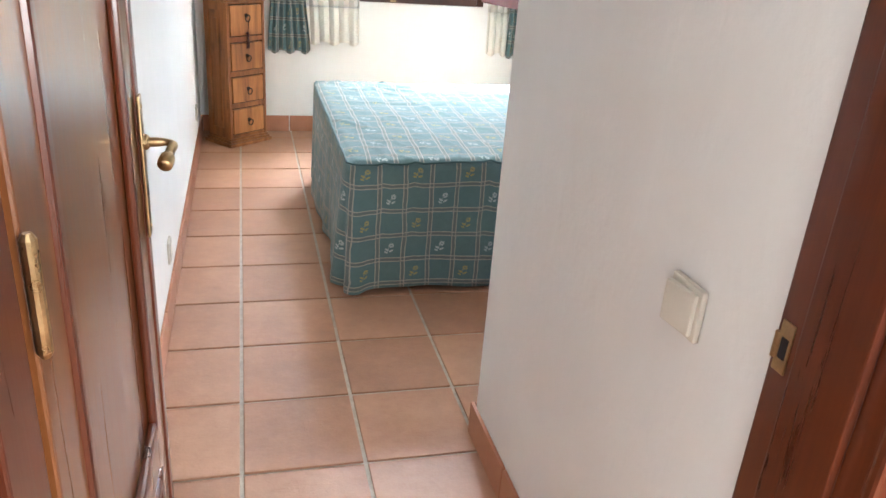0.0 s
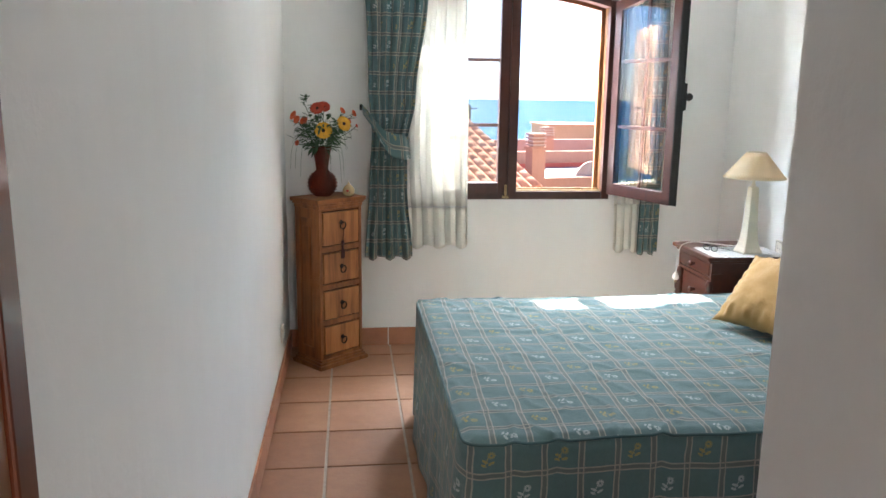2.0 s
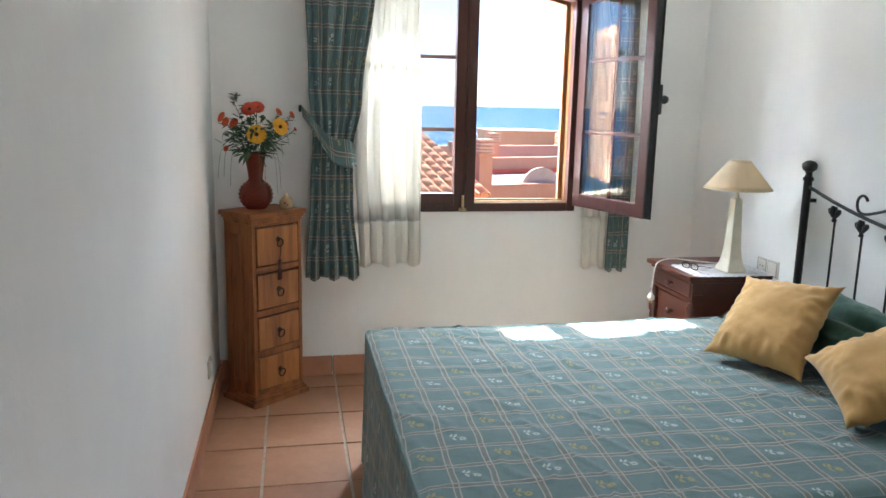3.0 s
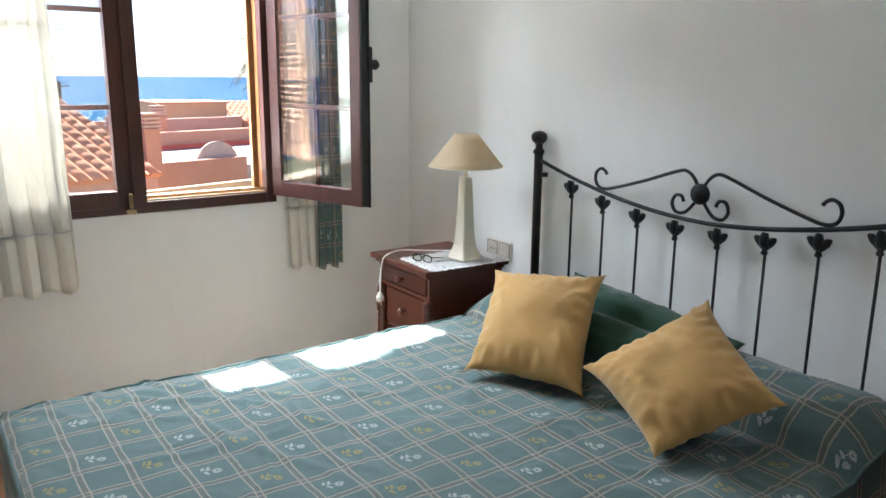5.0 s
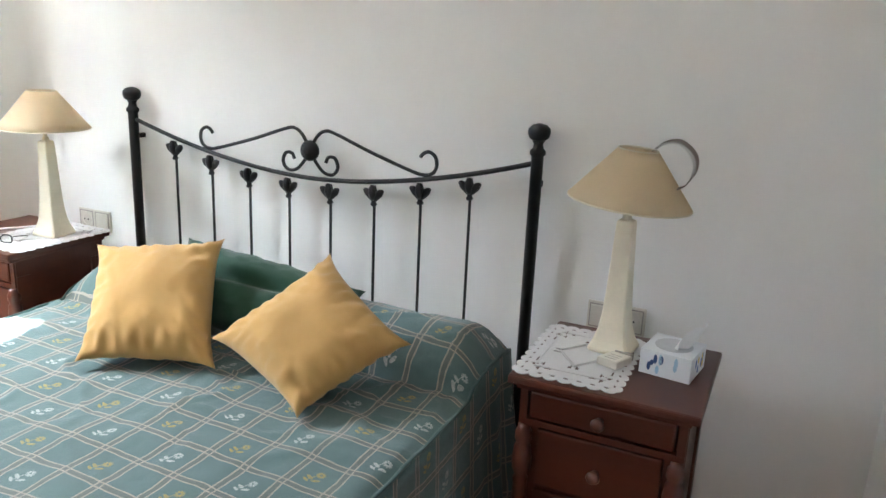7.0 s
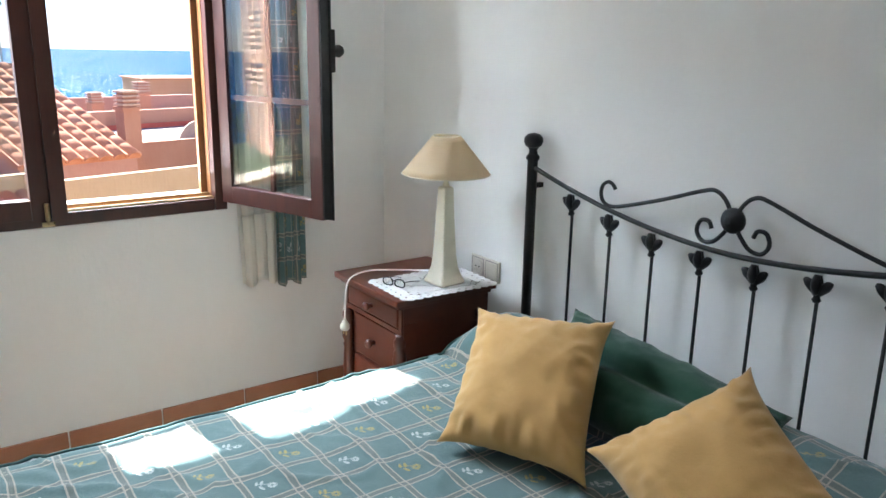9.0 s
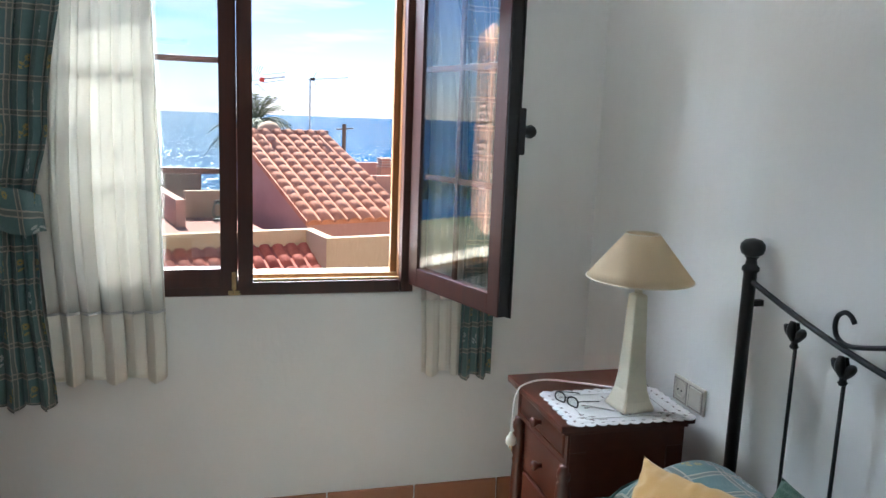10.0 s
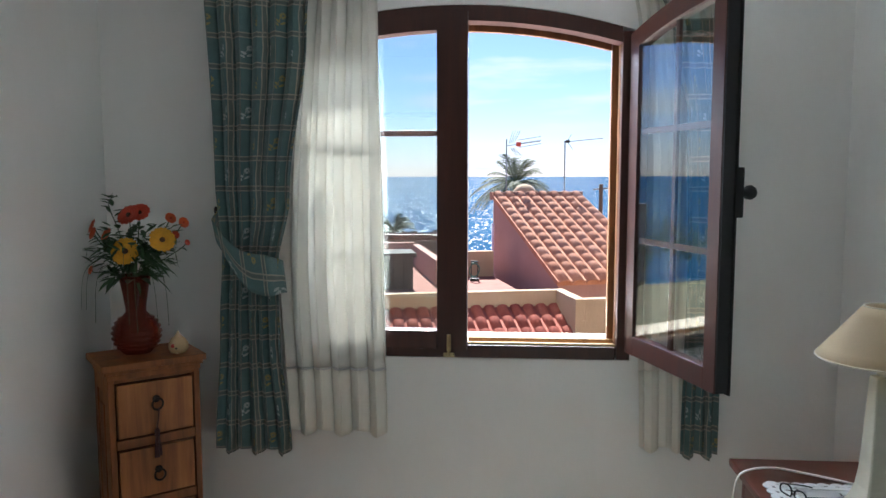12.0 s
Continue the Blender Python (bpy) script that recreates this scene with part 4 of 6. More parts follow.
def wall_socket(label, m, gangs=2, switch_first=False):
    """Plate in the local y-z plane, facing -x."""
    c = thing("wall_socket", label, "socket", m, "wall sockets")
    w = 0.041 * gangs
    part("surround", boxes((-0.008, 0, -w, w, -0.041, 0.041), bevel=0.003), PLASTIC, c)
    for g in range(gangs):
        y = -w + 0.041 + 0.082 * g
        y0, y1 = y - 0.035, y + 0.035
        part("line_frame", boxes((-0.0105, -0.0085, y0, y1, -0.035, -0.032), (-0.0105, -0.0085, y0, y1, 0.032, 0.035), (-0.0105, -0.0085, y0, y0 + 0.003, -0.032, 0.032), (-0.0105, -0.0085, y1 - 0.003, y1, -0.032, 0.032)), GREYPLASTIC, c)
        is_switch = (g == 0) == switch_first and gangs > 1
        if is_switch:
            part("rocker", boxes((-0.0125, -0.0085, y0 + 0.004, y1 - 0.004, -0.030, 0.030), bevel=0.002), PLASTIC, c)
        else:
            ins = part("socket_insert", lathe([(0.029, 0.0085), (0.029, 0.012), (0.020, 0.0122), (0.019, 0.010), (0.003, 0.0098)], 24, pose(0, y, 0, 0, -90)), PLASTIC, c)
            for s in (-1, 1):
                part("pin_hole", lathe([(0.0028, 0.0105), (0.0028, 0.0125)], 10, pose(0, y + s * 0.0095, 0, 0, -90)), BLACK, ins)
    return c


wall_socket("ivory double wall socket and switch above the bedside cabinet", pose(W - 0.001, -0.735, 0.703, 0, 0, 180) @ pose(0, 0, 0, 0, 0, 180), 2, True)
wall_socket("ivory double wall socket and switch behind the tilted lamp", pose(W - 0.001, -2.768, 0.703), 2, False)

# tissue box
tissue = thing("tissue_box", "white tissue box with blue and yellow brush marks", "tissue box", pose(2.305, -2.966, 0.7055, 0, 0, -8))
part("carton", boxes((-0.062, 0.062, -0.060, 0.060, 0, 0.060), bevel=0.0015), plain("white_card", (0.74, 0.77, 0.80), 0.7, 0, 0.05), tissue)
MARKS = [plain("blue_print", (0.05, 0.16, 0.42), 0.6), plain("pale_blue_print", (0.36, 0.54, 0.68), 0.6), plain("yellow_print", (0.62, 0.46, 0.10), 0.6), plain("navy_print", (0.03, 0.07, 0.2), 0.6)]
for i in range(16):
    a = random.uniform(-0.05, 0.05)
    z = random.uniform(0.016, 0.044)
    h = random.uniform(0.007, 0.014)
    m = pose(-0.0622, a, z, 0, -90, 0) if i % 2 else pose(a, -0.0602, z, 90, 0, 0)
    b = lathe([(0.0045, 0), (0.0045, 0.0006)], 10)
    bmesh.ops.transform(b, matrix=m @ Matrix.Diagonal((h / 0.0045 if i % 2 else 1, 1 if i % 2 else h / 0.0045, 1, 1)), verts=b.verts)
    part("printed_mark", b, MARKS[i % 4], tissue)
part("slot_film", lathe([(0.044, 0.0606), (0.044, 0.0614), (0.030, 0.0616)], 28), plain("grey_film", (0.5, 0.52, 0.54), 0.35), tissue, "oval opening with clear film")
tp = part("paper_tissue", sheet(lambda s, t: Vector((0.060 * (s - 0.5) * (1 - 0.35 * t) + 0.022 * t, -0.018 - 0.03 * t + 0.014 * math.sin(s * 9 + t * 3), 0.058 + 0.050 * t + 0.010 * math.sin(s * 7 + 1) * t)), 18, 10), voile("white_tissue", (0.85, 0.85, 0.86), 0.3, 0.0), tissue, "white tissue pulled half out", True)
# small gadget on the doily
gadget = thing("small_receiver", "small ivory plug-in gadget with a dark display", "gadget", pose(2.262, -2.842, 0.7085, 0, 6, -16))
part("case", boxes((-0.048, 0.030, -0.027, 0.027, 0, 0.020), bevel=0.004), PLASTIC, gadget)
part("display", boxes((0.031, 0.047, -0.022, 0.022, 0.005, 0.022), bevel=0.002), GREYPLASTIC, gadget)
for i in range(3):
    part("printed_line", boxes((-0.035 + i * 0.016, -0.031 + i * 0.016, -0.015, 0.015, 0.0202, 0.0206)), GREYPLASTIC, gadget)

# ---------- corner chest of drawers, set askew in the corner ----------
# local x along the front, local -y is the front
chest = thing("chest_of_drawers", "narrow rustic pine chest of four drawers, set askew in the corner", "chest of drawers", pose(0.242, -0.234, 0, 0, 0, 40))
CW, CD = 0.143, 0.103
part("top", boxes((-0.166, 0.166, -0.122, 0.122, 0.903, 0.925), bevel=0.004), PINEDARK, chest)
part("cornice", boxes((-0.156, 0.156, -0.115, 0.115, 0.890, 0.9025), (-0.149, 0.149, -0.109, 0.109, 0.872, 0.8895), bevel=0.004), PINEDARK, chest)
part("plinth", boxes((-0.168, 0.168, -0.126, 0.126, 0.0, 0.022), (-0.158, 0.158, -0.116, 0.116, 0.0225, 0.036), (-0.150, 0.150, -0.109, 0.109, 0.0365, 0.050), bevel=0.004), PINEDARK, chest)
for s in (-1, 1):
    part("front_stile", boxes((s * CW - 0.017, s * CW + 0.003, -CD, -CD + 0.03, 0.0505, 0.8715) if s > 0 else (-CW - 0.003, -CW + 0.017, -CD, -CD + 0.03, 0.0505, 0.8715), bevel=0.003), PINEDARK, chest)
    x0, x1 = (CW - 0.012, CW + 0.002) if s > 0 else (-CW - 0.002, -CW + 0.012)
    part("side_frame", boxes((x0, x1, -CD + 0.031, -CD + 0.062, 0.0505, 0.8715), (x0, x1, CD - 0.04, CD, 0.0505, 0.8715), (x0, x1, -CD + 0.063, CD - 0.041, 0.0505, 0.11), (x0, x1, -CD + 0.063, CD - 0.041, 0.82, 0.8715), bevel=0.002), PINEDARK, chest)
    part("side_panel", boxes((s * (CW - 0.008) - 0.004, s * (CW - 0.008) + 0.004, -CD + 0.06, CD - 0.038, 0.105, 0.825)), PINEDARK, chest)
    part("raised_field", boxes((s * (CW - 0.002) - 0.0035, s * (CW - 0.002) + 0.0035, -CD + 0.082, CD - 0.06, 0.15, 0.775), bevel=0.003), PINEDARK, chest)
part("back", boxes((-CW, CW, CD - 0.0, CD + 0.006, 0.0505, 0.8715)), PINEDARK, chest)
# board behind the drawer gaps, painted dark for the shade in them
part("dust_board", boxes((-CW + 0.017, CW - 0.017, -CD + 0.036, -CD + 0.044, 0.0505, 0.8715)), GAPSHADE, chest)
ZD = [(0.672, 0.858), (0.466, 0.638), (0.268, 0.432), (0.072, 0.236)]
for a, b in ((0.860, 0.871), (0.640, 0.670), (0.434, 0.464), (0.238, 0.266), (0.0505, 0.070)):
    part("rail", boxes((-CW + 0.0175, CW - 0.0175, -CD + 0.001, -CD + 0.013, a, b), bevel=0.002), PINEDARK, chest)
for i, (a, b) in enumerate(ZD):
    d = part("drawer", boxes((-CW + 0.0235, CW - 0.0235, -CD - 0.004, -CD + 0.016, a + 0.005, b - 0.005), bevel=0.003), PINE, chest)
    zc = (a + b) / 2 + (0.02 if i == 0 else -0.005)
    part("pull_plate", lathe([(0.013, 0), (0.012, 0.003), (0.006, 0.005), (0.006, 0.012), (0.002, 0.014)], 14, pose(0, -CD - 0.003, zc + 0.008, 90)), RUSTY, d)
    part("ring_pull", tube([(0.017 * math.sin(q), -CD - 0.018 - 0.004 * (1 - math.cos(q)) * 0.5, zc - 0.012 - 0.019 * math.cos(q) + 0.006) for q in (2 * math.pi * k / 24 for k in range(24))], 0.0034, 8, closed=True), RUSTY, d, "dark iron ring pull", True)

# tassel on a cord, hung from the top drawer's ring
tassel = thing("key_tassel", "dark maroon tassel on a cord, hanging from a drawer ring", "tassel", chest.matrix_world.copy())
MAROON = cloth("maroon_cord", (0.055, 0.018, 0.016), 0.25)
part("cord", tube(spline([(0.004, -CD - 0.022, 0.768), (0.001, -CD - 0.022, 0.735), (-0.005, -CD - 0.022, 0.70)], 6), 0.0022, 6), MAROON, tassel)
part("knot", lathe([(0.003, 0.700), (0.008, 0.695), (0.0095, 0.688), (0.007, 0.681), (0.009, 0.678), (0.0085, 0.672), (0.006, 0.670)], 14, pose(-0.005, -CD - 0.022, 0)), MAROON, tassel, smooth=True)
tb = bmesh.new()
for i in range(26):
    a, r = i * 2.4, 0.003 + 0.0065 * ((i * 0.618) % 1)
    tube([(-0.005 + r * 0.5 * math.cos(a), -CD - 0.022 + r * 0.5 * math.sin(a), 0.672), (-0.005 + r * 1.2 * math.cos(a), -CD - 0.022 + r * 0.9 * math.sin(a), 0.64), (-0.005 + r * 1.4 * math.cos(a + 0.1), -CD - 0.022 + r * math.sin(a), 0.600 + 0.006 * ((i * 0.37) % 1))], 0.0017, 5, tb)
part("tassel_skirt", tb, MAROON, tassel)

# vase, flowers
VX, VY = 0.212, -0.232
vase = thing("flower_vase", "amber-red ribbed glass vase with a round belly, on the chest", "vase", pose(VX, VY, 0.9255))
prof = [(0.03, 0.0), (0.045, 0.002)]
for i in range(41):
    a = -1.05 + 2.1 * i / 40
    prof.append((0.079 * math.cos(a * 1.02) ** 0.8 + 0.0034 * math.sin(i * 2 * math.pi / 5), 0.068 + 0.062 * math.sin(a) / math.sin(1.05)))
prof += [(0.033, 0.142), (0.034, 0.16), (0.043, 0.22), (0.052, 0.262), (0.054, 0.265), (0.051, 0.264), (0.041, 0.22), (0.031, 0.16), (0.030, 0.145), (0.05, 0.11), (0.06, 0.06), (0.04, 0.012), (0.001, 0.010)]
part("glass_body", lathe(prof, 40), AMBER, vase, smooth=True)
LEAF = plain("leaf_green", (0.035, 0.085, 0.03), 0.55, 0, 0.3, 30)
LEAF2 = plain("grey_green_leaf", (0.07, 0.12, 0.06), 0.6, 0, 0.3, 30)
ORANGE = plain("orange_petal", (0.62, 0.10, 0.025), 0.6, 0, 0.2, 40)
REDORANGE = plain("red_orange_petal", (0.50, 0.055, 0.02), 0.6, 0, 0.2, 40)
YPETAL = plain("golden_petal", (0.72, 0.36, 0.02), 0.6, 0, 0.15, 40)
EYE = plain("brown_flower_eye", (0.05, 0.02, 0.008), 0.8, 0, 0.3, 80)


def bloom(head, face, r, rows, n, material, parent, eye, cup=0.25):
    """Layers of narrow petals round a centre."""
    m = Matrix.Translation(head) @ Vector(face).to_track_quat("Z", "Y").to_matrix().to_4x4()
    bm = bmesh.new()
    for k in range(rows):
        rr, lift = r * (1 - 0.22 * k), cup + 0.28 * k
        for i in range(n):
            a = 2 * math.pi * (i + 0.5 * (k % 2)) / n + random.uniform(-0.08, 0.08)
            w = rr * math.pi / n * 1.25
            ca, sa = math.cos(a), math.sin(a)
            q = []
            for d, ww, zz in ((0.12, 0.35, 0.02), (0.55, 1.0, 0.5), (0.9, 0.75, 0.9), (1.0, 0.12, 0.95)):
                z = rr * (lift * zz * 0.7) + random.uniform(-0.03, 0.03) * rr
                for sgn in (-1, 1):
                    q.append(bm.verts.new((rr * d * ca - sgn * w * ww * sa, rr * d * sa + sgn * w * ww * ca, z + abs(ww) * 0.05 * rr)))
            for j in range(3):
                bm.faces.new((q[2 * j], q[2 * j + 1], q[2 * j + 3], q[2 * j + 2]))
    bmesh.ops.transform(bm, matrix=m, verts=bm.verts)
    o = part("blossom", bm, material, parent)
    e = lathe([(r * 0.02, 0), (r * 0.22, r * 0.1), (r * 0.18, r * 0.26), (r * 0.02, r * 0.30)], 12, m)
    part("flower_eye", e, eye, o)
    return o


def leaf_at(bm, p, d, ln, wd, curl):
    d = Vector(d).normalized()
    side = d.cross(Vector((0, 0, 1)))
    side = (side if side.length > 0.1 else Vector((1, 0, 0))).normalized()
    prev = None
    for k in range(5):
        f = k / 4
        c = Vector(p) + d * ln * f - Vector((0, 0, curl * ln * f * f))
        w = wd * math.sin(math.pi * min(1.0, 0.08 + f * 0.92)) * 0.5
        now = (bm.verts.new(c - side * w), bm.verts.new(c + Vector((0, 0, -w * 0.35))), bm.verts.new(c + side * w))
        if prev:
            bm.faces.new((prev[0], prev[1], now[1], now[0]))
            bm.faces.new((prev[1], prev[2], now[2], now[1]))
        prev = now


bunch = thing("flower_bunch", "bunch of orange and golden-yellow artificial flowers in the vase", "flowers", pose(VX, VY, 0.9255))
stems, leaves, fine = bmesh.new(), bmesh.new(), bmesh.new()
HEADS = [  # place over the vase's foot, radius, petal rows, petals, material
    ((0.012, -0.075, 0.350), 0.047, 4, 16, YPETAL, EYE), ((0.115, -0.035, 0.385), 0.043, 4, 16, YPETAL, EYE),
    ((-0.020, 0.020, 0.462), 0.040, 3, 14, REDORANGE, EYE), ((0.012, 0.030, 0.470), 0.036, 3, 13, REDORANGE, EYE),
    ((-0.145, 0.015, 0.425), 0.026, 3, 9, ORANGE, ORANGE), ((-0.125, -0.020, 0.405), 0.022, 2, 8, ORANGE, ORANGE), ((-0.090, 0.0, 0.398), 0.025, 3, 9, ORANGE, REDORANGE),
    ((0.110, 0.045, 0.452), 0.020, 3, 8, ORANGE, REDORANGE), ((0.170, 0.010, 0.440), 0.019, 3, 8, ORANGE, REDORANGE), ((0.145, 0.0, 0.400), 0.014, 2, 7, REDORANGE, REDORANGE),
    ((-0.125, -0.045, 0.285), 0.015, 2, 7, ORANGE, REDORANGE), ((0.185, 0.0, 0.375), 0.010, 2, 6, REDORANGE, REDORANGE)]
for h, r, rows, n, mt, ey in HEADS:
    v = Vector(h)
    face = Vector((v.x * 2.0, v.y * 2 - 0.25, 0.16))
    bloom(v, face, r, rows, n, mt, bunch, ey)
    base = Vector((v.x * 0.12, v.y * 0.12, 0.06))
    tube(spline([base, Vector((v.x * 0.25, v.y * 0.25, 0.26)), v * 0.9 + Vector((0, 0, 0.02)), v - face.normalized() * 0.004], 5), 0.0018, 5, stems)
    for _ in range(8):
        f = random.uniform(0.35, 0.85)
        p = Vector((v.x * f, v.y * f, 0.26 + (v.z - 0.26) * f))
        leaf_at(leaves, p, (random.uniform(-1, 1), random.uniform(-1, 0.6), random.uniform(-0.1, 0.7)), random.uniform(0.03, 0.055), random.uniform(0.010, 0.018), random.uniform(0.1, 0.6))
for i in range(210):
    a, q = random.uniform(0, 2 * math.pi), random.uniform(0.01, 0.10)
    leaf_at(leaves, (q * math.cos(a), q * math.sin(a), random.uniform(0.255, 0.40)), (math.cos(a), math.sin(a), random.uniform(-0.4, 0.9)), random.uniform(0.035, 0.075), random.uniform(0.010, 0.028), random.uniform(0.1, 0.7))
for i in range(60):
    a, q = random.uniform(0, 2 * math.pi), random.uniform(0.05, 0.15)
    leaf_at(leaves, (q * math.cos(a), q * math.sin(a) * 0.6, random.uniform(0.30, 0.44)), (math.cos(a), math.sin(a), random.uniform(-0.2, 0.9)), random.uniform(0.03, 0.06), random.uniform(0.012, 0.024), random.uniform(0.1, 0.5))
for i in range(14):
    t = i / 13
    leaf_at(leaves, (-0.06 - 0.07 * t * (1 - 0.6 * t), 0.02, 0.42 + 0.105 * math.sin(t * 2.6)), (random.uniform(-1, 1), random.uniform(-0.6, 0.3), 0.35), 0.034, 0.022, 0.3)
tube(spline([(0, 0, 0.25), (-0.05, 0.01, 0.40), (-0.09, 0.02, 0.50), (-0.06, 0.02, 0.53)], 6), 0.0016, 5, stems)
for i in range(12):
    a = random.uniform(0, 2 * math.pi)
    e = Vector((math.cos(a) * random.uniform(0.1, 0.2), -abs(math.sin(a)) * 0.10, random.uniform(0.06, 0.40)))
    tube(spline([(0.01 * math.cos(a), 0.01 * math.sin(a), 0.25), (e.x * 0.5, e.y * 0.6, 0.34), (e.x * 0.9, e.y, (0.34 + e.z) / 2 + 0.03), e], 5), 0.0008, 4, fine)
part("stems", stems, LEAF, bunch)
part("leaves", leaves, LEAF, bunch)
part("grass_blades", fine, LEAF2, bunch)

# small ceramic ornament beside the vase
hen = new("ceramic_ornament", mesh_of("ceramic_ornament", lathe([(0.018, 0), (0.026, 0.004), (0.033, 0.018), (0.032, 0.034), (0.023, 0.050), (0.011, 0.060), (0.005, 0.070), (0.001, 0.078)], 24), plain("cream_glaze", (0.50, 0.37, 0.20), 0.25, 0, 0.1), True))
tagged(hen, "small tan pear-shaped ceramic ornament with a red spot", "ornament")
hen.matrix_world = pose(0.352, -0.225, 0.9255)
sp = part("red_spot", lathe([(0.007, 0), (0.006, 0.0025), (0.001, 0.004)], 12, pose(-0.006, -0.0305, 0.030, 90)), plain("red_glaze", (0.40, 0.03, 0.02), 0.3), hen)
part("dark_spot", lathe([(0.0035, 0), (0.003, 0.0025), (0.001, 0.003)], 10, pose(0.006, -0.0308, 0.022, 90)), BLACK, hen)


# ---------- curtains ----------
def drape(name, left, right, z0, z1, y, folds, depth, full, material, parent, label="", n=150, rows=34, phase=0.0, u0=0.0, v0=0.0, wavy=0.012):
    """Hanging folded cloth; left and right give its edges at a height, full is the width of the flat cloth."""
    def fn(s, t):
        z = z0 + (z1 - z0) * t
        a, b = left(z), right(z)
        ph = s * folds * 2 * math.pi + phase + 0.7 * math.sin(s * 5 + phase) + 0.25 * math.sin(3 * z + s * 4)
        width = (b - a) / max(0.01, full)
        d = depth * (1.15 - 0.5 * width) * (0.85 + 0.3 * noise.noise((s * 6, z * 0.7, phase)))
        x = a + (b - a) * s + 0.25 * d * math.sin(2 * ph)
        zz = z
        if t == 0:
            zz += wavy * math.sin(ph * 0.5 + 1)
        return Vector((x, y - d * (math.sin(ph) * 0.8 + 0.2 * math.sin(2 * ph + 1)), zz))
    o = part(name, sheet(fn, n, rows, lambda s, t: (u0 + full * s, v0 + (z1 - z0) * t)), material, parent, label, True)
    return thicken(o, 0.0015)


def piece(pts):
    """A smooth line of width over height from (z, x) pairs."""
    pts = sorted(pts)

    def f(z):
        if z <= pts[0][0]:
            return pts[0][1]
        for (za, a), (zb, b) in zip(pts, pts[1:]):
            if z <= zb:
                return a + (b - a) * smooth01(za, zb, z)
        return pts[-1][1]
    return f


TOPC = 2.38
cl = thing("curtain", "teal checked curtain tied back beside the window", "curtain", group="curtains")
drape("cloth_panel", piece([(0.55, 0.440), (1.0, 0.468), (1.25, 0.482), (1.5, 0.462), (2.4, 0.432)]), piece([(0.55, 0.708), (0.95, 0.672), (1.20, 0.668), (1.45, 0.715), (2.0, 0.785), (2.4, 0.83)]), 0.555, TOPC, -0.125, 6.0, 0.034, 0.86, PLAIDMAT, cl, phase=0.6, u0=0.02)


def band(s, t):
    a = Vector((0.432, -0.012, 1.385)).lerp(Vector((0.690, -0.118, 1.170)), s)
    a.z -= 0.055 * math.sin(math.pi * s)
    a.y = -0.020 - 0.165 * smooth01(0.0, 0.16, s) + 0.075 * smooth01(0.86, 1.0, s)
    h = 0.060 + 0.080 * smooth01(0.0, 0.75, s) * (1 - 0.35 * smooth01(0.85, 1.0, s))
    return a + Vector((0.012 * (t - 0.5), 0, (t - 0.5) * h * -1.0 + 0.008 * math.sin(s * 9)))


tb_ = part("tieback", sheet(band, 30, 8, lambda s, t: (0.36 * s + 0.013, 0.112 * t + 0.04)), PLAIDMAT, cl, "matching tieback band", True)
thicken(tb_, 0.004)
part("tieback_hook", tube(spline([(0.424, 0.0, 1.385), (0.424, -0.025, 1.385), (0.423, -0.036, 1.397), (0.424, -0.03, 1.408)], 5), 0.007, 8), IRON, cl, "dark wall hook", True)

sl = thing("net_curtain", "cream voile curtain with a deep plain hem", "curtain", group="net curtains")
LS, RS = piece([(0.58, 0.68), (1.2, 0.65), (2.4, 0.74)]), piece([(0.58, 1.040), (1.2, 1.030), (2.0, 1.016), (2.4, 1.008)])
drape("voile_panel", LS, RS, 0.838, TOPC, -0.056, 6.0, 0.026, 0.80, SHEER, sl, phase=0.2, wavy=0.0)
drape("hem_panel", LS, RS, 0.604, 0.838, -0.056, 6.0, 0.026, 0.80, HEM, sl, "denser hem below a drawn-thread line", rows=8, phase=0.2)
drape("hem_stitch", LS, RS, 0.834, 0.842, -0.0585, 6.0, 0.026, 0.80, LACE, sl, rows=2, phase=0.2, wavy=0.0)

cr = thing("curtain", "teal checked curtain behind the open window leaf", "curtain", group="curtains")
drape("cloth_panel", piece([(0.58, 2.062), (1.2, 2.068), (1.7, 2.052), (1.95, 2.0), (2.4, 1.84)]), piece([(0.58, 2.178), (1.2, 2.175), (2.4, 2.16)]), 0.552, TOPC, -0.055, 4.0, 0.024, 0.62, PLAIDMAT, cr, phase=1.0, u0=0.055, n=100)
sr = thing("net_curtain", "cream voile curtain bunched behind the open window leaf", "curtain", group="net curtains")
L2, R2 = piece([(0.58, 1.925), (1.0, 1.912), (1.5, 1.905), (2.0, 1.89), (2.4, 1.80)]), piece([(0.58, 2.07), (1.5, 2.06), (2.4, 1.95)])
drape("voile_panel", L2, R2, 0.845, TOPC, -0.028, 3.5, 0.013, 0.5, SHEER, sr, phase=0.9, n=80, wavy=0.0)
drape("hem_panel", L2, R2, 0.562, 0.845, -0.028, 3.5, 0.013, 0.5, HEM, sr, "denser hem", rows=8, phase=0.9, n=80)
rod = thing("curtain_rail", "plain white curtain rail above the window", "curtain rail")
part("rail", boxes((0.36, 2.22, -0.135, -0.02, TOPC, TOPC + 0.02)), WHITEPLASTIC, rod)
part("fixing", boxes((1.25, 1.30, -0.02, 0.0, TOPC, TOPC + 0.02)), WHITEPLASTIC, rod)

# ---------- door ----------
door_1 = thing("door_1", "varnished reddish wooden door standing open against the passage wall", "door", pose(0.105, DOOR1, 0, 0, 0, 90))
tagged(door_1, kind="structure")
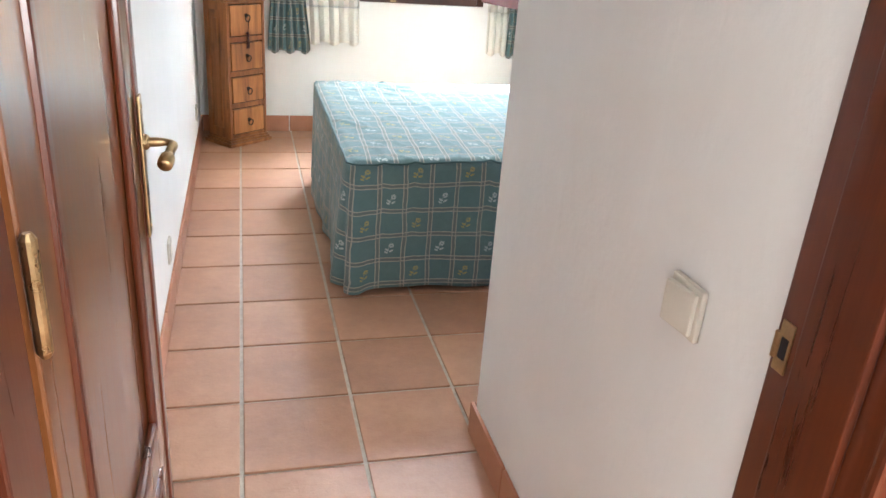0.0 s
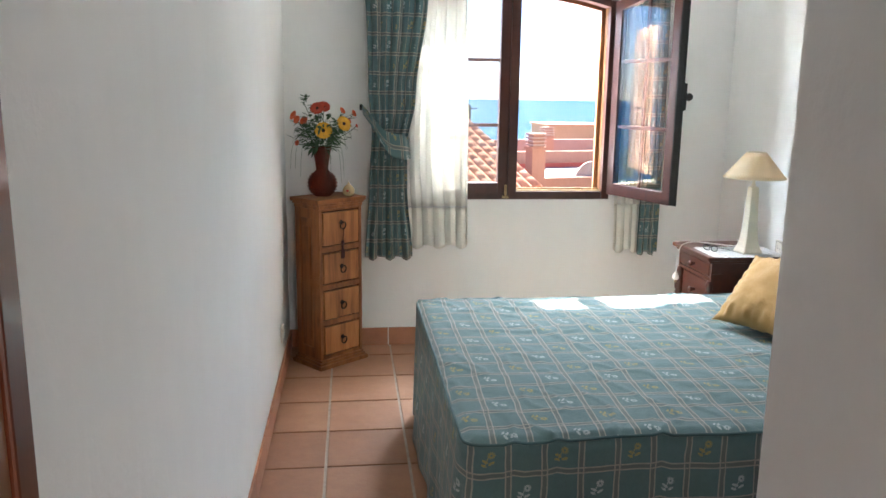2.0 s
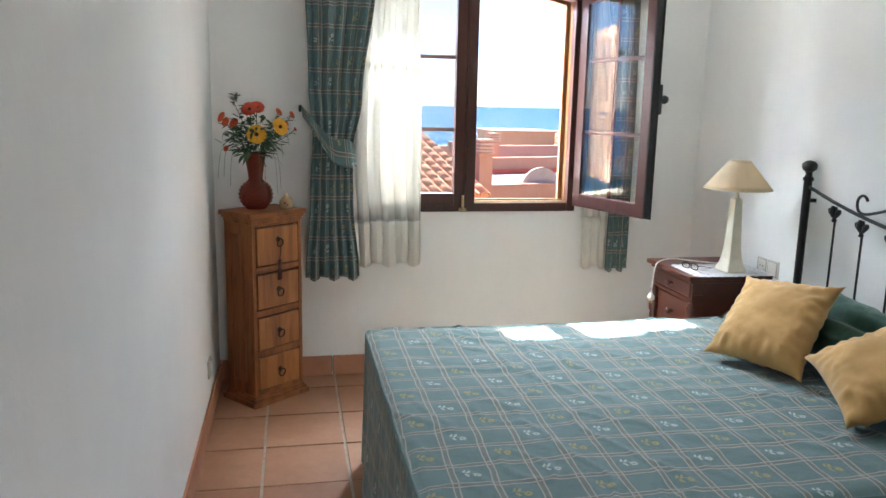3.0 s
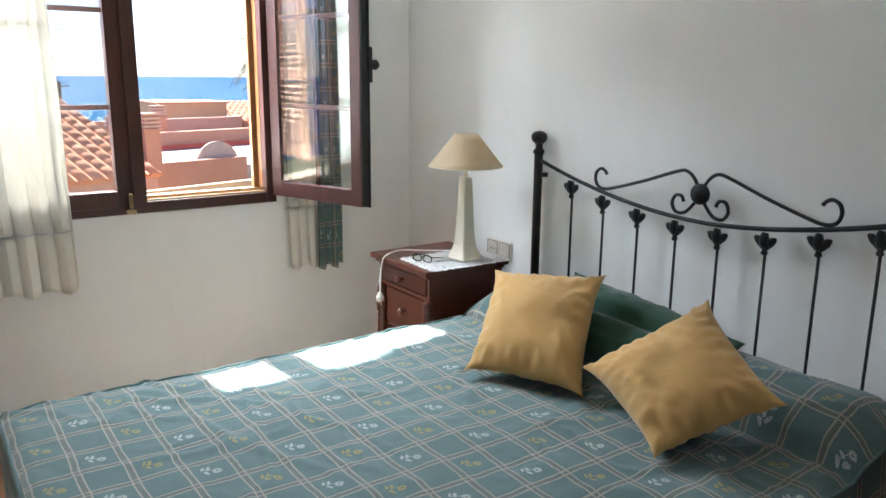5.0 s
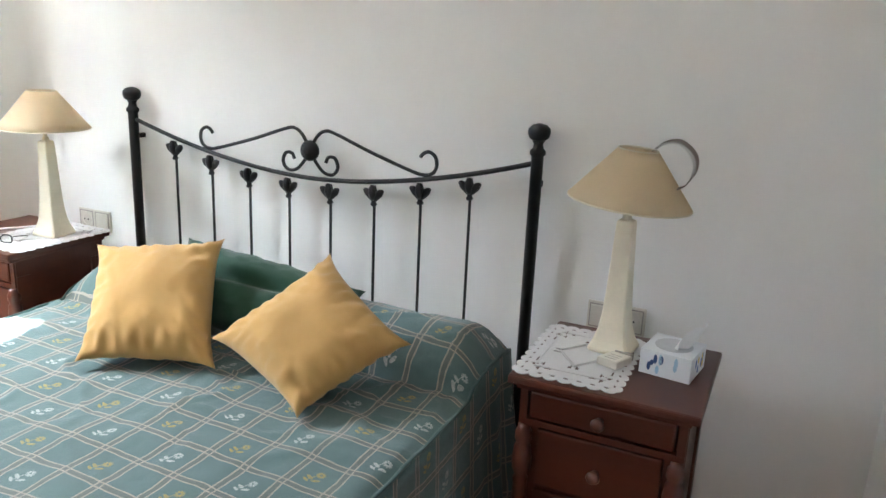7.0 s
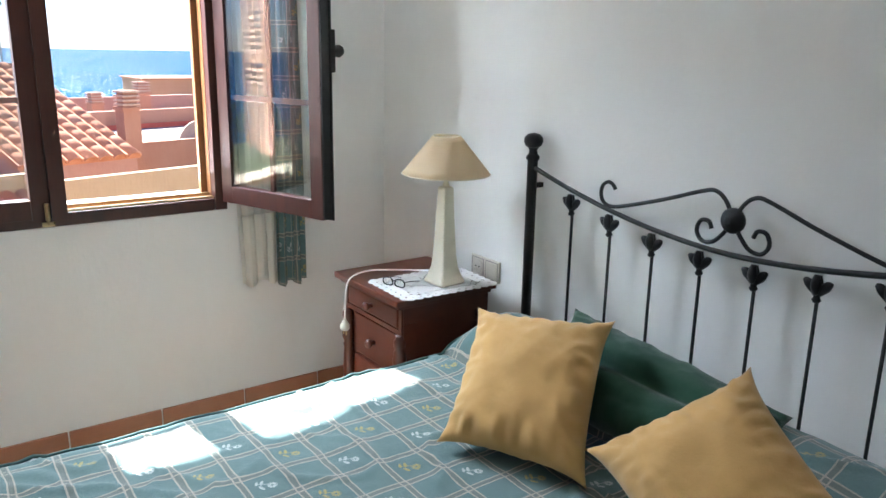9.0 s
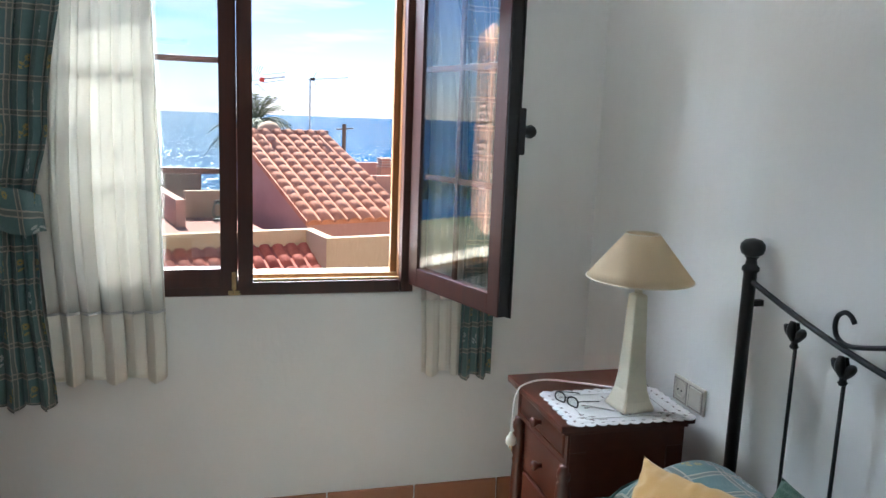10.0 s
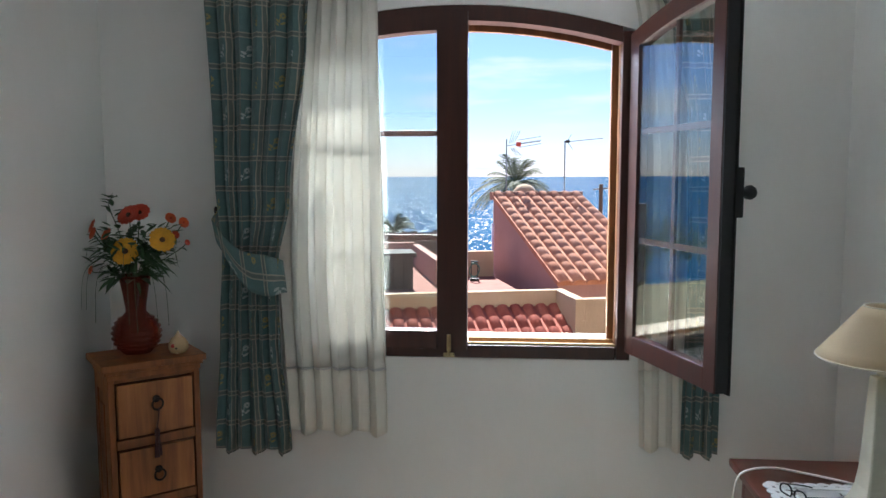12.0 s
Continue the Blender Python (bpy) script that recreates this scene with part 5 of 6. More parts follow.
# local x from the hinge, local -y is the face to the passage
DWID, DH = 0.785, 2.06
SW, SH_, LIP = 0.135, 0.105, 0.036
for a, b, c, d in ((0, SH_, 0.012, DH), (DWID - SW, DWID, 0.012, DH), (SH_ + 0.0005, DWID - SW - 0.0005, 0.012, 0.16), (SH_ + 0.0005, DWID - SW - 0.0005, 0.36, 0.46), (SH_ + 0.0005, DWID - SW - 0.0005, DH - 0.12, DH)):
    part("stile" if c == 0.012 and d == DH else "rail", boxes((a, b - (LIP if b == DWID else 0), 0.0, 0.036, c, d), bevel=0.004), DOORPANEL, door_1)
part("closing_strip", boxes((DWID - LIP + 0.0005, DWID, -0.004, 0.036, 0.012, DH), bevel=0.003), DOORWOOD, door_1, "dark red lipping on the closing edge")
for c, d in ((0.1605, 0.3595), (0.4605, DH - 0.1205)):
    a, b = SH_ + 0.0005, DWID - SW - 0.0005
    part("panel", boxes((a, b, 0.010, 0.024, c, d)), DOORPANEL, door_1)
    for q in ((a, a + 0.030, c, d), (b - 0.030, b, c, d), (a + 0.0302, b - 0.0302, c, c + 0.030), (a + 0.0302, b - 0.0302, d - 0.030, d)):
        part("moulding", boxes((q[0], q[1], -0.006, 0.0098, q[2], q[3]), bevel=0.0065), DOORWOOD, door_1, "dark red bead round the panel")
hp = part("handle_plate", boxes((DWID - 0.047, DWID - 0.015, -0.010, -0.0045, 0.82, 1.085), bevel=0.003), BRASS, door_1, "long aged brass handle plate")
part("lever", tube(spline([(DWID - 0.032, -0.004, 1.0), (DWID - 0.032, -0.030, 1.0), (DWID - 0.033, -0.048, 1.0), (DWID - 0.042, -0.060, 0.998), (DWID - 0.060, -0.057, 0.993), (DWID - 0.080, -0.052, 0.983), (DWID - 0.100, -0.048, 0.974)], 8), lambda q: 0.0085 - 0.002 * smooth01(0.15, 0.35, q) * (1 - smooth01(0.4, 0.55, q)) + 0.0055 * math.sqrt(max(0.0, 1 - ((q - 0.88) / 0.125) ** 2)) * (1 if q > 0.76 else 0) - 0.004 * smooth01(0.97, 1.0, q), 14), BRASS, hp, "brass lever handle", True)
part("lever_collar", lathe([(0.014, 0), (0.014, 0.006), (0.010, 0.010)], 16, pose(DWID - 0.032, -0.0095, 1.0, 90)), BRASS, hp)
for z in (1.065, 0.84):
    part("screw", lathe([(0.004, 0), (0.0035, 0.002)], 8, pose(DWID - 0.032, -0.0095, z, 90)), BRASS, hp)
part("keyhole", boxes((DWID - 0.0345, DWID - 0.0295, -0.0106, -0.0098, 0.90, 0.92)), BLACK, hp)
for z in (0.25, 1.02, 1.75):
    h = part("hinge", boxes((0.002, 0.012, -0.0035, 0.0, z, z + 0.11), bevel=0.0015), BRASS, door_1, "brass butt hinge")
    part("hinge_knuckle", lathe([(0.004, z - 0.006), (0.0075, z), (0.0075, z + 0.11), (0.004, z + 0.116)], 12, pose(-0.006, -0.007, 0)), BRASS, h)
# frame and casings
dfr = thing("door_frame", "varnished reddish wooden door frame with a brass strike plate", "door frame")
tagged(dfr, kind="structure")
JX = 0.895
part("jamb", boxes((JX, HALL_X + 0.03, DOOR0 - 0.012, DOOR1 + 0.004, 0, 2.11), bevel=0.003), DOORWOOD, dfr)
part("door_stop", boxes((JX - 0.014, JX - 0.0005, DOOR0 + 0.02, DOOR1 - 0.046, 0, 2.10), bevel=0.003), DOORWOOD, dfr)
part("casing", boxes((JX - 0.004, JX + 0.085, DOOR0 - 0.028, DOOR0 - 0.0125, 0, 2.18), bevel=0.005), DOORWOOD, dfr)
part("casing_bead", boxes((JX + 0.014, JX + 0.03, DOOR0 - 0.036, DOOR0 - 0.0285, 0, 2.16), bevel=0.003), DOORWOOD, dfr)
part("jamb", boxes((0.0005, 0.096, DOOR0 - 0.012, DOOR1 - 0.012, 0, 2.11), bevel=0.003), DOORWOOD, dfr)
part("door_stop", boxes((0.0965, 0.110, DOOR0 + 0.02, DOOR1 - 0.046, 0, 2.10), bevel=0.003), DOORWOOD, dfr)
part("casing", boxes((0.0005, 0.10, DOOR0 - 0.028, DOOR0 - 0.0125, 0, 2.18), bevel=0.005), DOORWOOD, dfr)
part("head_jamb", boxes((0.0965, JX - 0.0005, DOOR0 - 0.012, DOOR1 + 0.004, 2.075, 2.11), bevel=0.003), DOORWOOD, dfr)
st = part("strike_plate", boxes((JX - 0.0030, JX - 0.0005, DOOR1 - 0.026, DOOR1 - 0.004, 0.940, 1.005), bevel=0.001), BRASS, dfr, "brass strike plate")
part("strike_hole", boxes((JX - 0.0036, JX - 0.0031, DOOR1 - 0.022, DOOR1 - 0.010, 0.958, 0.985)), BLACK, st)
part("strike_lip", tube([(JX - 0.003, DOOR1 - 0.003, 0.955), (JX - 0.003, DOOR1 - 0.003, 0.988)], 0.004, 8), BRASS, st)

sw = thing("light_switch", "white rocker light switch on the passage wall", "switch", pose(HALL_X - 0.001, -4.355, 0.905))
part("surround", boxes((-0.011, 0, -0.041, 0.041, -0.041, 0.041), bevel=0.004), PLASTIC, sw)
rk = boxes((-0.012, -0.002, -0.033, 0.033, -0.033, 0.033), bevel=0.003)
bmesh.ops.transform(rk, matrix=pose(-0.0105, 0, 0, 0, 0, 7), verts=rk.verts)
part("rocker", rk, PLASTIC, sw)
for y, z in ((-2.52, 0.225), (-0.535, 0.252)):
    o = thing("wall_socket", "ivory single wall socket low on the passage wall", "socket", pose(0.001, y, z, 0, 0, 180), "wall sockets")
    part("surround", boxes((-0.009, 0, -0.041, 0.041, -0.041, 0.041), bevel=0.003), PLASTIC, o)
    part("line_frame", boxes((-0.0105, -0.0095, -0.035, 0.035, -0.035, -0.032), (-0.0105, -0.0095, -0.035, 0.035, 0.032, 0.035), (-0.0105, -0.0095, -0.035, -0.032, -0.0315, 0.0315), (-0.0105, -0.0095, 0.032, 0.035, -0.0315, 0.0315)), GREYPLASTIC, o)
    part("insert", lathe([(0.027, 0.0095), (0.027, 0.012), (0.019, 0.0122), (0.018, 0.0105), (0.003, 0.0102)], 20, pose(0, 0, 0, 0, -90)), PLASTIC, o)

# ---------- outdoors ----------
PINK = plaster("pink_render", (0.365, 0.194, 0.153), (0.412, 0.235, 0.188), 0.004)
SALMON = plaster("salmon_render", (0.365, 0.176, 0.112), (0.412, 0.218, 0.147), 0.004)
CREAM = plaster("cream_render", (0.388, 0.265, 0.159), (0.435, 0.306, 0.194), 0.004)
WHITEWALL = plaster("white_render", (0.435, 0.423, 0.4), (0.482, 0.47, 0.447), 0.004)
ROOFTILE = terracotta("roof_tile", (0.36, 0.145, 0.080), (0.50, 0.235, 0.140), (0.58, 0.34, 0.235), 0.8)
REDTILE = terracotta("dark_red_roof_tile", (0.21, 0.050, 0.033), (0.30, 0.080, 0.052), (0.37, 0.135, 0.09), 0.8)
TERRACE = terracotta("red_terrace_floor", (0.21, 0.080, 0.060), (0.27, 0.115, 0.088), (0.31, 0.150, 0.115), 0.8)
PALE = plain("pale_terrace_floor", (0.365, 0.294, 0.253), 0.9, 0, 0.12, 3, 0.002)
STEEL = plain("grey_antenna_metal", (0.206, 0.206, 0.212), 0.4, 0.9, 0.1)
BARK = plain("palm_bark", (0.118, 0.0823, 0.0529), 0.9, 0, 0.3, 20, 0.01)
FROND = plain("palm_frond", (0.085, 0.095, 0.038), 0.75, 0, 0.35, 6)
DARKWOOD = plain("dark_shed_wood", (0.0412, 0.0265, 0.0206), 0.8, 0, 0.3, 9, 0.003)
REED = wood("reed_fence", (0.0588, 0.0412, 0.0265), (0.1, 0.0706, 0.047), (0.141, 0.106, 0.0706), 0.8)

# sea and land
sm = M("sea_water", 0.6)
waves = sm.noise(0.8, 6, 0.65, sm.mapped((1, 0.55, 1)))
swell = sm.noise(0.03, 4, 0.6, sm.mapped((1, 0.3, 1)))
deep = sm.nt.nodes.new("ShaderNodeBsdfDiffuse")
shine = sm.nt.nodes.new("ShaderNodeBsdfGlossy")
blend = sm.nt.nodes.new("ShaderNodeMixShader")
ripple = sm.nt.nodes.new("ShaderNodeBump")
ripple.inputs["Distance"].default_value = 0.35
sm.nt.links.new(waves.s, ripple.inputs["Height"])
sm.nt.links.new(ripple.outputs[0], shine.inputs["Normal"])
shine.inputs["Roughness"].default_value = 0.36
sm.nt.links.new(sm.ramp(swell * 0.6 + waves * 0.4, [(0.35, (0.003, 0.033, 0.082)), (0.65, (0.006, 0.052, 0.118))]), deep.inputs[0])
glint = ((sm.noise(1.3, 8, 0.78, sm.mapped((1, 0.20, 1))) - 0.555).max(0.0) * 14.0).min(1.0)
sm.nt.links.new((glint * 0.75 + 0.010).s, blend.inputs[0])
sm.nt.links.new(deep.outputs[0], blend.inputs[1])
sm.nt.links.new(shine.outputs[0], blend.inputs[2])
sm.nt.links.new(blend.outputs[0], sm.out.inputs[0])
water = structure("water", boxes((-4600, 4600, 46, 4700, -13, -12)), sm.mat, "blue sea glittering in the sun up to the horizon", "sea")
gm = M("dry_ground", 0.95)
gm.base(gm.ramp(gm.noise(0.12, 6), [(0.3, (0.06, 0.085, 0.03)), (0.55, (0.16, 0.14, 0.08)), (0.75, (0.26, 0.21, 0.14))]))
gm.bump(gm.noise(1.5, 5), 0.2)


def land():
    def fn(s, t):
        x, y = -330 + 660 * s, -60 + 112 * t
        shore = 50 + 6 * noise.noise((x * 0.02, 0, 5)) + max(0.0, (-x - 40)) * 0.12
        z = -4.2 - 9.5 * smooth01(shore - 28, shore, y) + noise.noise((x * 0.06, y * 0.06, 1)) * 0.5
        return Vector((x, y, z))
    return sheet(fn, 90, 40)


ground = structure("ground", land(), gm.mat, "dry coastal ground sloping down to the sea", "ground", True)
facade = structure("house_wall_below", boxes((-6, -0.21, 0.0, OUT, -4.3, TOP + 0.6), (W + 0.21, 9, 0.0, OUT, -4.3, TOP + 0.6), (-0.2, W + 0.2, 0.02, OUT, -4.3, -0.052)), CREAM, "cream outer wall of the house", "wall")

A15 = radians(14)
U, S = Vector((math.cos(A15), math.sin(A15), 0)), Vector((math.sin(A15), -math.cos(A15), 0))


def barrel(length, r0, r1, thick=0.032, seg=8):
    """One curved clay tile, hollow below, along local y from its upper to its lower end."""
    bm = bmesh.new()
    rows = []
    for y, r in ((0.0, r0), (-length, r1)):
        for rr in (r, r - thick):
            rows.append([bm.verts.new((rr * math.cos(math.pi * i / seg), y, rr * math.sin(math.pi * i / seg) * 0.62)) for i in range(seg + 1)])
    a, b, c, d = rows
    for i in range(seg):
        bm.faces.new((a[i], a[i + 1], c[i + 1], c[i]))
        bm.faces.new((b[i + 1], b[i], d[i], d[i + 1]))
        bm.faces.new((c[i], c[i + 1], d[i + 1], d[i]))
    return bm


def tiled_roof(parent, r1, u, s, drop, length, run_, pitch_u, rows, material, name="roof_tile"):
    """Rows of barrel tiles on a slope from the ridge corner r1, along u, down along s."""
    run3 = (s * run_ + Vector((0, 0, -drop)))
    slope = run3.length
    step = slope / rows
    down = run3.normalized()
    up = u.cross(-down).normalized()
    if up.z < 0:
        up = -up
    m = Matrix((u, -down, up)).transposed()
    base = bmesh.new()
    q = [r1, r1 + u * length, r1 + u * length + run3, r1 + run3]
    lo = [base.verts.new(p - up * 0.10) for p in q]
    hi = [base.verts.new(p) for p in q]
    base.faces.new(hi)
    base.faces.new(lo[::-1])
    for i in range(4):
        base.faces.new((lo[i], lo[(i + 1) % 4], hi[(i + 1) % 4], hi[i]))
    bmesh.ops.recalc_face_normals(base, faces=base.faces)
    part("roof_slab", base, material, parent)
    cols = round(length / pitch_u)
    pu = length / cols
    cover = mesh_of("roof_tile", barrel(step * 1.12, pu * 0.40, pu * 0.485), material, True)
    for i in range(cols):
        for j in range(rows):
            o = new(name, cover)
            o.parent = parent
            p = r1 + u * (pu * (i + 0.5)) + down * (step * j) + up * (0.004 + random.uniform(-0.004, 0.004))
            o.matrix_world = Matrix.Translation(p) @ m.to_4x4() @ pose(0, 0, 0.0, 7.0 + random.uniform(-0.8, 0.8), 0, random.uniform(-1, 1))
    return run3


def slab(a, b, z0, z1, thick):
    """An upright wall from plan point a to b."""
    a, b = Vector((*a, 0)), Vector((*b, 0))
    d = (b - a).normalized()
    n = Vector((-d.y, d.x, 0)) * thick / 2
    bm = bmesh.new()
    lo = [bm.verts.new(p + Vector((0, 0, z0))) for p in (a - n, b - n, b + n, a + n)]
    hi = [bm.verts.new(p + Vector((0, 0, z1))) for p in (a - n, b - n, b + n, a + n)]
    bm.faces.new(lo[::-1]); bm.faces.new(hi)
    for i in range(4):
        bm.faces.new((lo[i], lo[(i + 1) % 4], hi[(i + 1) % 4], hi[i]))
    bmesh.ops.recalc_face_normals(bm, faces=bm.faces)
    return bm


# small pink house with a single tiled slope
house = thing("tiled_house", "small pink house with a single slope of clay barrel tiles", "house")
UH, SH = Vector((0.951, 0.309, 0)), Vector((0.309, -0.951, 0))
R1 = Vector((1.20, 16.10, 1.06))
run3 = tiled_roof(house, R1, UH, SH, 1.58, 2.34, 4.30, 0.285, 13, ROOFTILE)
hb = bmesh.new()
q = [R1 + UH * 0.05, R1 + UH * 2.29, R1 + UH * 2.29 + run3 * 0.985, R1 + UH * 0.05 + run3 * 0.985]
hi = [hb.verts.new(p - Vector((0, 0, 0.12))) for p in q]
lo = [hb.verts.new((p.x, p.y, -4.4)) for p in q]
hb.faces.new(hi); hb.faces.new(lo[::-1])
for i in range(4):
    hb.faces.new((lo[i], lo[(i + 1) % 4], hi[(i + 1) % 4], hi[i]))
bmesh.ops.recalc_face_normals(hb, faces=hb.faces)
part("house_wall", hb, PINK, house)
part("ridge_cap", slab((R1 - UH * 0.02).to_2d(), (R1 + UH * 2.36).to_2d(), 0.9, 1.10, 0.16), SALMON, house)
part("downpipe", tube([(R1.x + SH.x * 0.22 - UH.x * 0.03, R1.y + SH.y * 0.22 - UH.y * 0.03, 0.35), (R1.x + SH.x * 0.22 - UH.x * 0.03, R1.y + SH.y * 0.22 - UH.y * 0.03, -3)], 0.025), plain("pale_violet_pipe", (0.5, 0.42, 0.6), 0.5), house)
part("vent_dome", lathe([(0.30, 0.0), (0.30, 0.05), (0.27, 0.16), (0.18, 0.26), (0.04, 0.31)], 20, pose(2.02, 16.75, 0.98)), CREAM, house, smooth=True)

# parapet and the low roof below it
par = thing("parapet_wall", "cream rendered parapet wall with a step back", "wall")
F = Vector((2.50, 10.20))
u2, s2 = U.to_2d(), S.to_2d()
part("parapet_face", slab(F - u2 * 9.0, F, -4.4, -0.40, 0.16), CREAM, par)
part("parapet_return", slab(F - u2 * 0.08 + s2 * 0.085, F - u2 * 0.08 + s2 * 1.05, -4.4, -0.402, 0.16), CREAM, par)
part("parapet_front", slab(F + s2 * 0.97 + u2 * 0.002, F + s2 * 0.97 + u2 * 5.0, -4.4, -0.404, 0.16), CREAM, par)
low = thing("low_tiled_roof", "low lean-to roof of dark red barrel tiles under the parapet", "roof")
tiled_roof(low, Vector((F.x, F.y, -0.66)) - U * 5.4 + S * 0.09, U, S, 0.62, 5.3, 1.7, 0.225, 5, REDTILE)
part("lean_to_wall", slab(F - u2 * 5.4 + s2 * 1.7, F + s2 * 1.7, -4.4, -1.36, 0.2), CREAM, low)

# red terrace behind the parapet
ter = thing("roof_terrace", "flat roof terrace with a reddish tiled floor and low pink walls", "terrace")
tp_ = bmesh.new()
tq = [F - u2 * 8.5 + s2 * -0.2, F - u2 * 0.1 - s2 * 0.2, F - u2 * 0.1 - s2 * 7.2, F - u2 * 8.5 - s2 * 7.2]
tb0, tb1 = [tp_.verts.new((p.x, p.y, -4.4)) for p in tq], [tp_.verts.new((p.x, p.y, -0.80)) for p in tq]
tp_.faces.new(tb1); tp_.faces.new(tb0[::-1])
for i in range(4):
    tp_.faces.new((tb0[i], tb0[(i + 1) % 4], tb1[(i + 1) % 4], tb1[i]))
bmesh.ops.recalc_face_normals(tp_, faces=tp_.faces)
part("terrace_floor", tp_, TERRACE, ter)
part("far_wall", slab(F - u2 * 8.5 - s2 * 7.3, F - u2 * 1.6 - s2 * 7.3, -4.4, -0.22, 0.2), PINK, ter)
part("side_wall", slab(F - u2 * 1.55 - s2 * 7.2, F - u2 * 1.55 - s2 * 3.4, -4.4, -0.26, 0.18), PINK, ter)
part("low_wall", slab((0.15, 14.55), (1.25, 14.85), -0.80, -0.22, 0.16), CREAM, ter)
shed = thing("shed", "dark wooden shed on the roof terrace", "shed", pose(-0.92, 12.9, -0.80, 0, 0, 14))
for k in range(5):
    part("board", boxes((-0.5 + k * 0.2, -0.302 + k * 0.2, -0.4, 0.4, 0, 0.70), bevel=0.005), DARKWOOD, shed)
part("shed_roof", boxes((-0.56, 0.56, -0.46, 0.46, 0.70, 0.74)), DARKWOOD, shed)
part("shed_roof_edge", boxes((-0.57, 0.57, -0.47, -0.4605, 0.66, 0.745)), DARKWOOD, shed)
reel = thing("hose_reel", "garden hose coiled on a dark reel beside the low wall", "hose", pose(0.86, 14.0, -0.80))
part("stand", boxes((-0.10, 0.10, -0.05, 0.05, 0, 0.05), (-0.08, -0.06, -0.02, 0.02, 0.05, 0.42), (0.06, 0.08, -0.02, 0.02, 0.05, 0.42), (-0.08, 0.08, -0.02, 0.02, 0.40, 0.44)), BLACK, reel)
GREENHOSE = plain("green_hose", (0.06, 0.13, 0.09), 0.5)
part("hose_coil", tube([((0.11 + 0.015 * math.sin(k)) * math.sin(k * 0.5), -0.07 + 0.002 * (k % 9), 0.24 + (0.15 + 0.012 * math.cos(k * 0.7)) * math.cos(k * 0.5)) for k in range(64)], 0.012, 6), GREENHOSE, reel)
fence = thing("reed_fence", "weathered brown reed fence beyond the terrace", "fence")
for k in range(26):
    p = F - u2 * (2.3 - k * 0.09) - s2 * 9.0
    part("reed_panel", boxes((p.x - 0.042, p.x + 0.042, p.y - 0.02, p.y + 0.02, -4.4, -0.06 + random.uniform(-0.05, 0.04))), REED, fence)


def antenna(label, x, y, z0, z1, kind):
    c = thing("tv_antenna", label, "antenna", pose(x, y, 0), "roof antennas")
    part("mast", tube([(0, 0, z0), (0, 0, z1)], 0.016, 8), STEEL, c)
    if kind == 0:
        b = part("boom", tube([(0.02, 0, z1 - 0.17), (0.85, -0.1, z1 - 0.06)], 0.010, 6), STEEL, c)
        for k in range(3):
            part("director_row", tube([(0.30, -0.1 + 0.1 * k, z1 - 0.22 + 0.10 * k), (0.86, -0.16 + 0.1 * k, z1 - 0.12 + 0.09 * k)], 0.007, 6), STEEL, b)
        part("feed_box", boxes((0.24, 0.36, -0.06, 0.06, z1 - 0.19, z1 - 0.08), bevel=0.01), plain("red_plastic", (0.5, 0.05, 0.03), 0.5), b)
        for k in range(4):
            part("reflector_rod", tube([(0.06 + 0.04 * k, 0.02, z1 - 0.12), (0.16 + 0.06 * k, 0.0, z1 + 0.20)], 0.006, 5), STEEL, b)
            part("reflector_rod", tube([(0.10 + 0.03 * k, 0.02, z1 - 0.22), (0.24 + 0.05 * k, 0.0, z1 - 0.42)], 0.006, 5), STEEL, b)
    else:
        b = part("boom", tube([(-0.05, 0, z1 - 0.03), (0.95, -0.1, z1 + 0.06)], 0.009, 6), STEEL, c)
        part("reflector_rod", tube([(0.06, 0, z1 - 0.02), (0.16, 0, z1 + 0.16)], 0.006, 5), STEEL, b)
        part("reflector_rod", tube([(0.06, 0, z1 - 0.02), (0.20, 0, z1 - 0.22)], 0.006, 5), STEEL, b)
        part("feed_box", boxes((0.02, 0.12, -0.04, 0.04, z1 - 0.05, z1 + 0.02)), BLACK, b)
    return c


antenna("tall television antenna with a red feed box", 1.56, 16.9, -1.0, 2.42, 0)
antenna("slim television antenna on a thin mast", 3.05, 17.2, -1.0, 2.38, 1)


